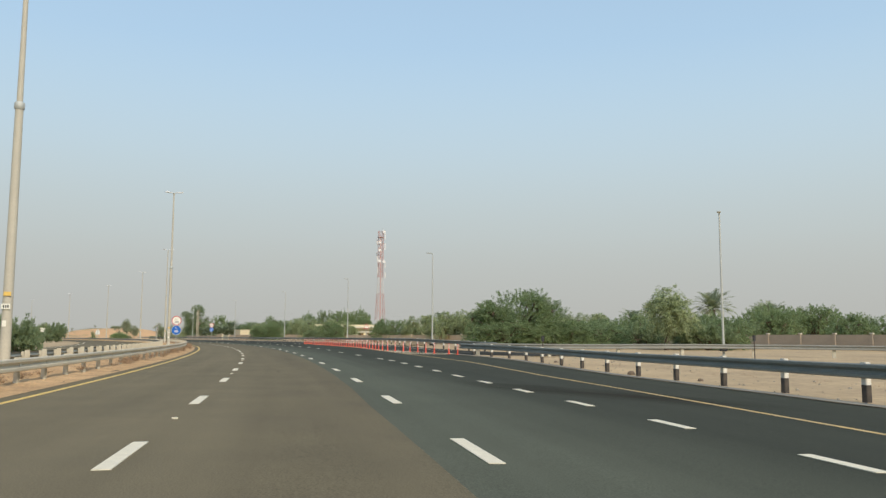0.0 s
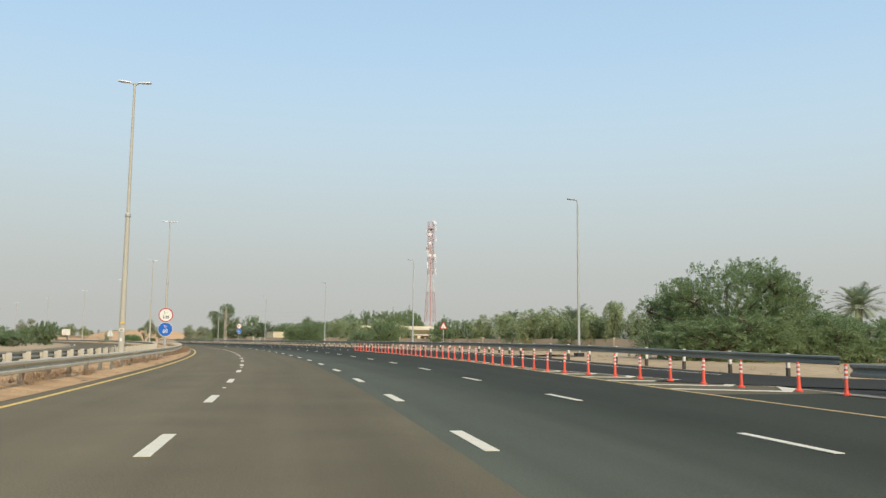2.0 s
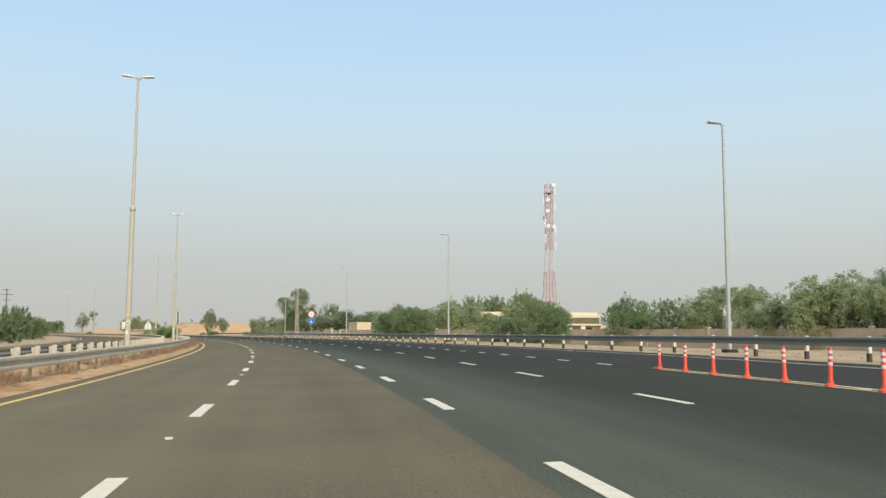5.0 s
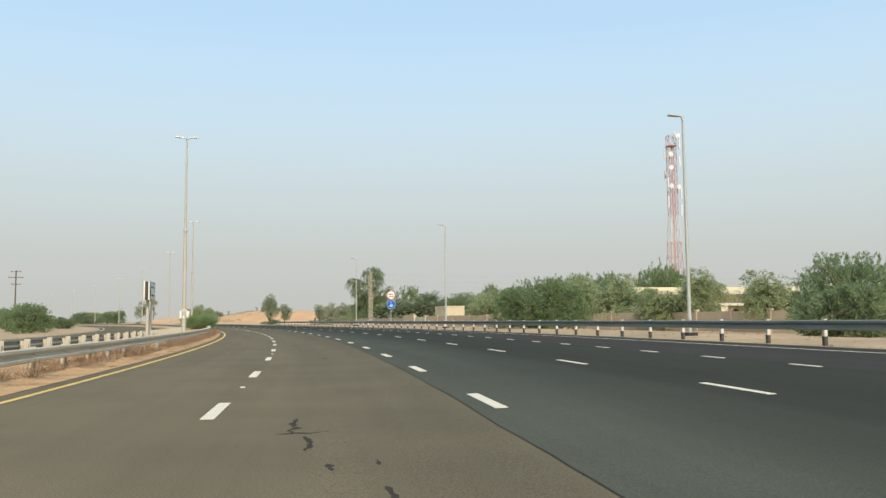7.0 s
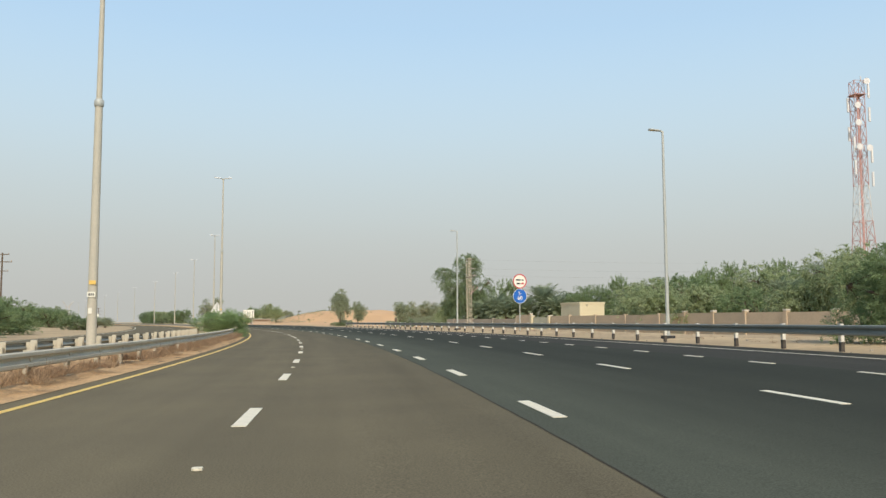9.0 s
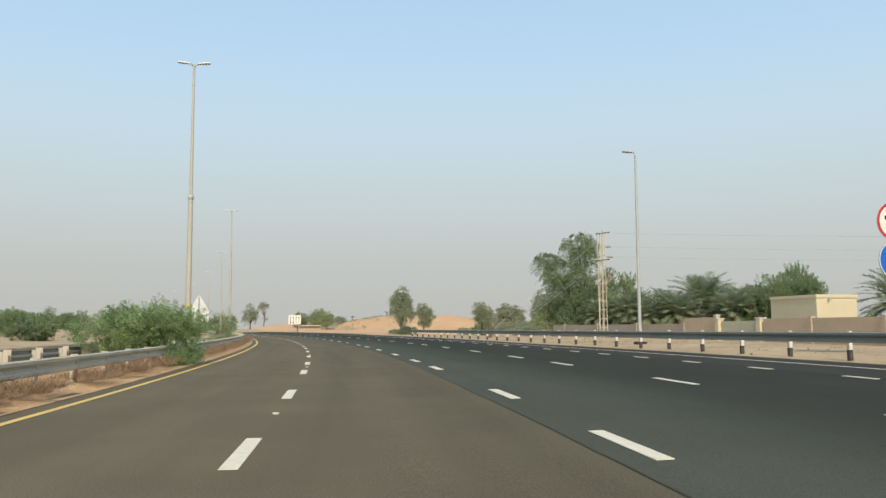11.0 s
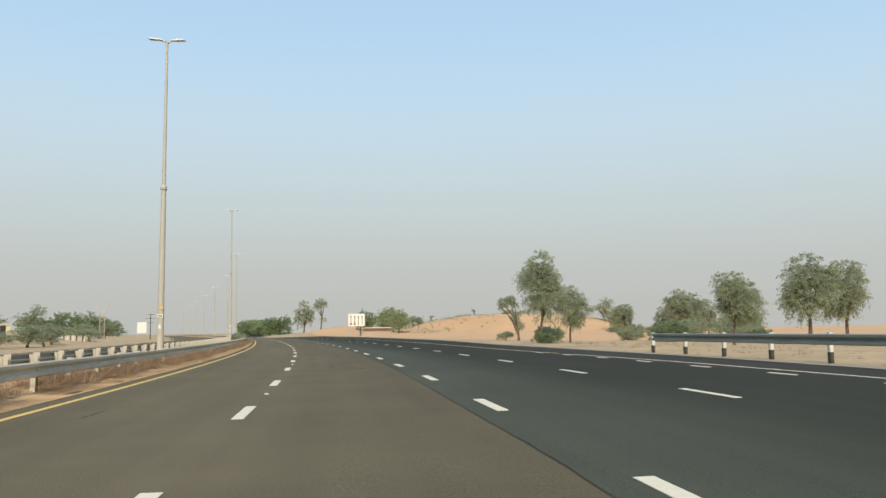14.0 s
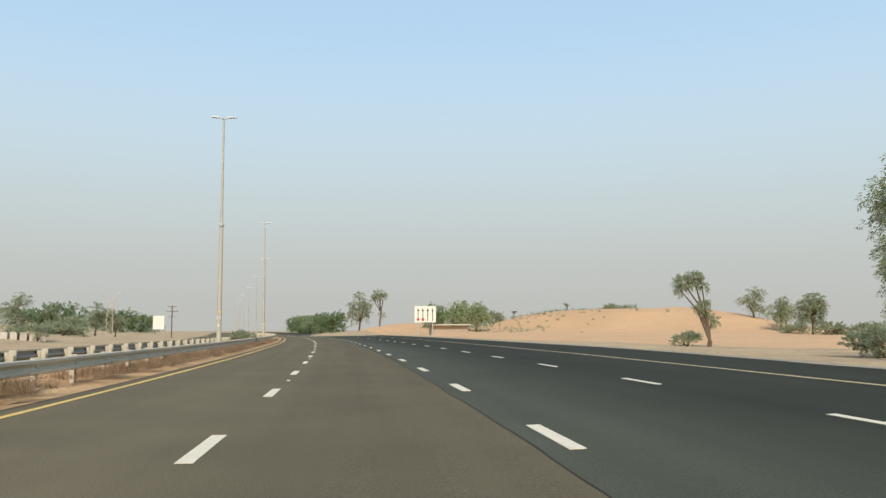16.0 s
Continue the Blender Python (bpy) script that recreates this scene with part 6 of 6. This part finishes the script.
# dark marks on the old lanes
MARKS = ((78.0, -0.4, 0.22, 0.09), (76.5, -0.35, 0.08, 0.07), (71.8, -0.3, 0.13, 0.06), (286.2, 1.2, 0.16, 0.1), (262.0, 0.6, 0.2, 0.1), (266.0, 4.4, 0.25, 0.12), (23.5, -0.5, 0.1, 0.2), (31.5, 0.9, 0.12, 0.08), (83.0, 5.0, 0.3, 0.12), (214, 4.6, 0.25, 0.1))


def stain(s_, d_, across, along_, turn, label):
    """A soft-edged dark mark lying on the asphalt."""
    gu, gv = np.meshgrid(np.linspace(-1, 1, 9), np.linspace(-1, 1, 9))
    slope = math.degrees(math.atan(float(line(BANKS, s_)))) if d_ > 0 else 0.0
    p_ = road_p(s_, d_, 0.005)
    ob = tagged(new("road_stain", grid_mesh("road_stain", gu, gv, gu * 0, STAIN)), label, "road stain", kind="structure")
    ob.matrix_world = pose(p_.x, p_.y, p_.z, 0, -slope, heading(s_)) @ pose(0, 0, 0, 0, 0, turn)
    ob.scale = (across, along_, 1)


for i, (s, d, a, b) in enumerate(MARKS):
    stain(s, d, 1.35 * a, 1.35 * b, 25 * noise.noise((i, 1, 0)), "small dark tar stain on the asphalt")
stain(18.5, 7.3, 1.8, 7.5, 24, "large dark soft-edged patch in the newer asphalt")
for s_, d_, a_, b_ in ((294.4, 0.9, 0.3, 0.35), (295.0, -0.46, 0.16, 0.16), (254.1, 0.83, 0.2, 0.25), (243.6, 1.4, 0.35, 0.2)):
    stain(s_, d_, a_, b_, 0, "faint dark oil stain in the lane")

# ruined white block wall on the sand across the far road
t = thing("ruined_wall", "low broken wall of white blocks on the sand", "wall", at_ground(393, -30.5, heading(393) + 30))
for k in range(9):
    part("block", Build().box((k * 0.85 - 3.4, 0.1 * noise.noise((k, 0, 0)), 0.35), (0.6, 0.4, 0.9 + 0.35 * noise.noise((k * 1.3, 1, 0))), bevel=0.05), BRICK_WHITE, t)
part("slab", Build().box((0, 0.6, 0.15), (7.2, 0.5, 0.5)), WALL_MUD, t)
for s, d, w_, h_ in ((470, -46, 6, 2.6), (430, -48, 3, 2.0)):
    t = thing("hut", "small pale rendered hut on the sand among trees", "hut", at_ground(s, d, heading(s) + 20))
    part("wall", Build().box((0, 0, h_ / 2), (w_, 4, h_ + 0.2)), WALL_CREAM, t)
    part("roof_slab", Build().box((0, 0, h_ + 0.1), (w_ + 0.3, 4.3, 0.2), bevel=0.03), ROOF_WHITE, t)
    part("doorway", Build().box((0.3, -2.0, 0.95), (0.9, 0.06, 1.9)), DARK_OPENING, t)
t = thing("shed", "low pale shed with a flat roof on the bank", "shed", at_ground(440, 21.5, heading(440)))
part("roof_slab", Build().box((0, 0, 1.9), (6.5, 3.0, 0.18), bevel=0.03), ROOF_WHITE, t)
part("wall", Build().box((0, 0.4, 0.9), (6.0, 2.2, 1.9)), WALL_MUD, t)

# cracks and tar splashes: uneven ribbons along a line of places on the road
def crack(label, pts, width, seed):
    q = np.array(pts, float)
    u = np.r_[0, np.cumsum(np.hypot(*np.diff(q, axis=0).T))]
    f = np.linspace(0, u[-1], max(int(u[-1] / 0.07), 4))
    sc, dc = np.interp(f, u, q[:, 0]), np.interp(f, u, q[:, 1])
    way = np.gradient(np.stack([sc, dc], 1), axis=0)
    way /= np.linalg.norm(way, axis=1)[:, None] + 1e-9
    wob = np.array([noise.noise((k * 5.0, seed, 0)) for k in f])
    half = width * np.clip(0.55 + np.array([noise.noise((k * 7.0, seed, 3)) for k in f]), 0.12, 1.2) * np.minimum(1, 4 * np.minimum(f, u[-1] - f) / u[-1] + 0.15)
    sc, dc = sc - way[:, 1] * wob * width * 1.6, dc + way[:, 0] * wob * width * 1.6
    left, right = (sc - way[:, 1] * half, dc + way[:, 0] * half), (sc + way[:, 1] * half, dc - way[:, 0] * half)
    vs = [road_p(float(x), float(y), 0.005) for x, y in zip(*left)] + [road_p(float(x), float(y), 0.005) for x, y in zip(*right)]
    n = len(f)
    me = Build().add(vs, [(k, n + k, n + k + 1, k + 1) for k in range(n - 1)]).mesh("crack", TAR)
    tagged(new("crack", me), label, "road crack", kind="structure")


SPLASH = "dark tar splash on the asphalt"
SEALED = "thin dark crack in the asphalt"
crack(SEALED, [(62.0, -2.0), (62.7, -1.94), (63.3, -1.91), (64.1, -1.89), (65.5, -1.9)], 0.011, 1)
crack(SEALED, [(280.0, -3.69), (280.5, -3.63), (281.6, -3.63)], 0.022, 2)
crack(SEALED, [(296.9, -0.2), (297.0, 0.06), (297.3, 0.2)], 0.03, 3)
crack(SEALED, [(297.3, 0.09), (296.7, 0.06), (295.8, 0.09), (295.5, -0.07), (295.35, -0.22)], 0.03, 4)
crack(SPLASH, [(138.7, -0.5), (138.75, -0.29), (138.67, -0.11), (138.8, 0.09)], 0.045, 5)
crack(SPLASH, [(140.05, -0.3), (139.5, -0.31), (138.7, -0.31)], 0.05, 6)
crack(SPLASH, [(138.45, -0.17), (138.1, -0.11), (137.5, -0.12)], 0.055, 7)
crack(SPLASH, [(136.75, 0.05), (136.4, 0.09)], 0.04, 8)
crack(SPLASH, [(136.85, 0.46), (136.55, 0.48)], 0.035, 9)
crack(SPLASH, [(135.7, 0.46), (135.1, 0.51)], 0.05, 10)
crack(SPLASH, [(29.8, 0.09), (28.6, 0.14)], 0.028, 11)
crack(SPLASH, [(130.0, 0.29), (129.0, 0.33)], 0.05, 12)
crack(SPLASH, [(156.0, 0.36), (155.3, 0.37)], 0.06, 13)
crack(SPLASH, [(160.5, 0.2), (160.3, 0.3)], 0.05, 14)
crack(SPLASH, [(255.1, -0.02), (255.05, 0.08)], 0.07, 15)

# clods of sand beside the gore posts
for s_, d_, r_ in ((28.6, 12.9, 0.15), (24.2, 13.2, 0.1), (40.5, 14.4, 0.1)):
    p_ = road_p(s_, d_, 0.02)
    cl = Build()
    n = 8
    for j in range(4):
        rr = r_ * (1.0, 0.95, 0.7, 0.25)[j]
        cl.v += [(rr * (1 + 0.3 * noise.noise((k, j, s_))) * math.cos(2 * math.pi * k / n), rr * (1 + 0.3 * noise.noise((k, j + 5, s_))) * math.sin(2 * math.pi * k / n), r_ * (0, 0.4, 0.8, 1.0)[j]) for k in range(n)]
    cl.f = [(j * n + k, j * n + (k + 1) % n, (j + 1) * n + (k + 1) % n, (j + 1) * n + k) for j in range(3) for k in range(n)] + [tuple(range(3 * n, 4 * n))]
    cl.mi = [0] * len(cl.f)
    ob = tagged(new("sand_clod", cl.mesh("sand_clod", BARK, smooth=True)), "small dark clod of dried sand by a rail post", "clod")
    ob.matrix_world = pose(p_.x, p_.y, p_.z - 0.03)

# sawn-off wooden pole behind the rail, by the guy wires
t = thing("wooden_stump", "weathered sawn-off wooden pole standing in the sand", "stump", at_ground(275.9, 14.9, 20, 0.25))
part("shaft", Build().tube([(0, 0, 0), (0.02, 0.01, 0.8), (0.03, 0.0, 1.55)], [0.17, 0.155, 0.15], 10), BARK, t, smooth=True)
part("sawn_end", Build().tube([(0.03, 0, 1.55), (0.03, 0, 1.562)], [0.145, 0.14], 10), PYLON_STEEL, t, "pale sawn end")

# small box posts behind the gore rails
for s_, d_, h_ in ((43.5, 28.0, 1.5), (48.3, 16.6, 1.4)):
    t = thing("marker_post", "thin dark steel post with a small black box", "marker post", at_ground(s_, d_, heading(s_), 0.2))
    part("post", Build().tube([(0, 0, 0), (0, 0, h_ - 0.1)], 0.035, 8), SIGN_BROWN, t, smooth=True)
    part("box", Build().box((0, 0, h_ + 0.05), (0.16, 0.12, 0.34), bevel=0.02), SIGN_BLACK, t)

# lattice pylon with a forked head, among the trees across the far road
t = thing("power_pylon", "pale steel lattice pylon with a forked head", "pylon", at_ground(470, -35.2, heading(470), 0.2))
for x in (-0.45, 0.45):
    part("leg", Build().tube([(x * 1.3, 0, -0.2), (x, 0, 6.6)], 0.06, 6), PYLON_STEEL, t)
    part("fork_arm", Build().tube([(x, 0, 6.6), (x * 3.6, 0, 8.3)], 0.07, 6), PYLON_STEEL, t)
for k in range(8):
    part("brace", Build().tube([(-0.52 if k % 2 else 0.52, 0, 0.3 + k * 0.78), (0.52 if k % 2 else -0.52, 0, 1.08 + k * 0.78)], 0.035, 5), PYLON_STEEL, t)
part("crossbar", Build().tube([(-0.45, 0, 6.6), (0.45, 0, 6.6)], 0.05, 6), PYLON_STEEL, t)

# loose stones on the sand of the gore and the shoulder
g = np.random.default_rng(77)
stones = Build()
for _ in range(900):
    if g.random() < 0.45:
        s = g.uniform(8, 50)
        d = float(line(RIGHT_EDGE, s)) + 0.4 + 9 * g.random() ** 1.6
        z = float(surf(s, d)) + 0.01
    else:
        s = g.uniform(84, 345)
        d = float(line(OUTER, s)) + 0.35 + 4.5 * g.random() ** 1.3
        z = float(surf(s, d)) - 0.02
    x, y = road_xy(s, d)
    r = 0.012 + 0.05 * g.random() ** 4
    n = 6
    ring_ = [(math.cos(2 * math.pi * k / n) * r * g.uniform(0.7, 1.2), math.sin(2 * math.pi * k / n) * r * g.uniform(0.7, 1.2)) for k in range(n)]
    stones.add([(x + a, y + b, z - 0.01) for a, b in ring_] + [(x + a * 0.6, y + b * 0.6, z + r * 0.7) for a, b in ring_], [(k, (k + 1) % n, n + (k + 1) % n, n + k) for k in range(n)] + [tuple(range(n, 2 * n))])
tagged(new("pebbles", stones.mesh("pebbles", EDGE_GREY)), "scattered small grey stones on the sand", "stones", kind="stuff")
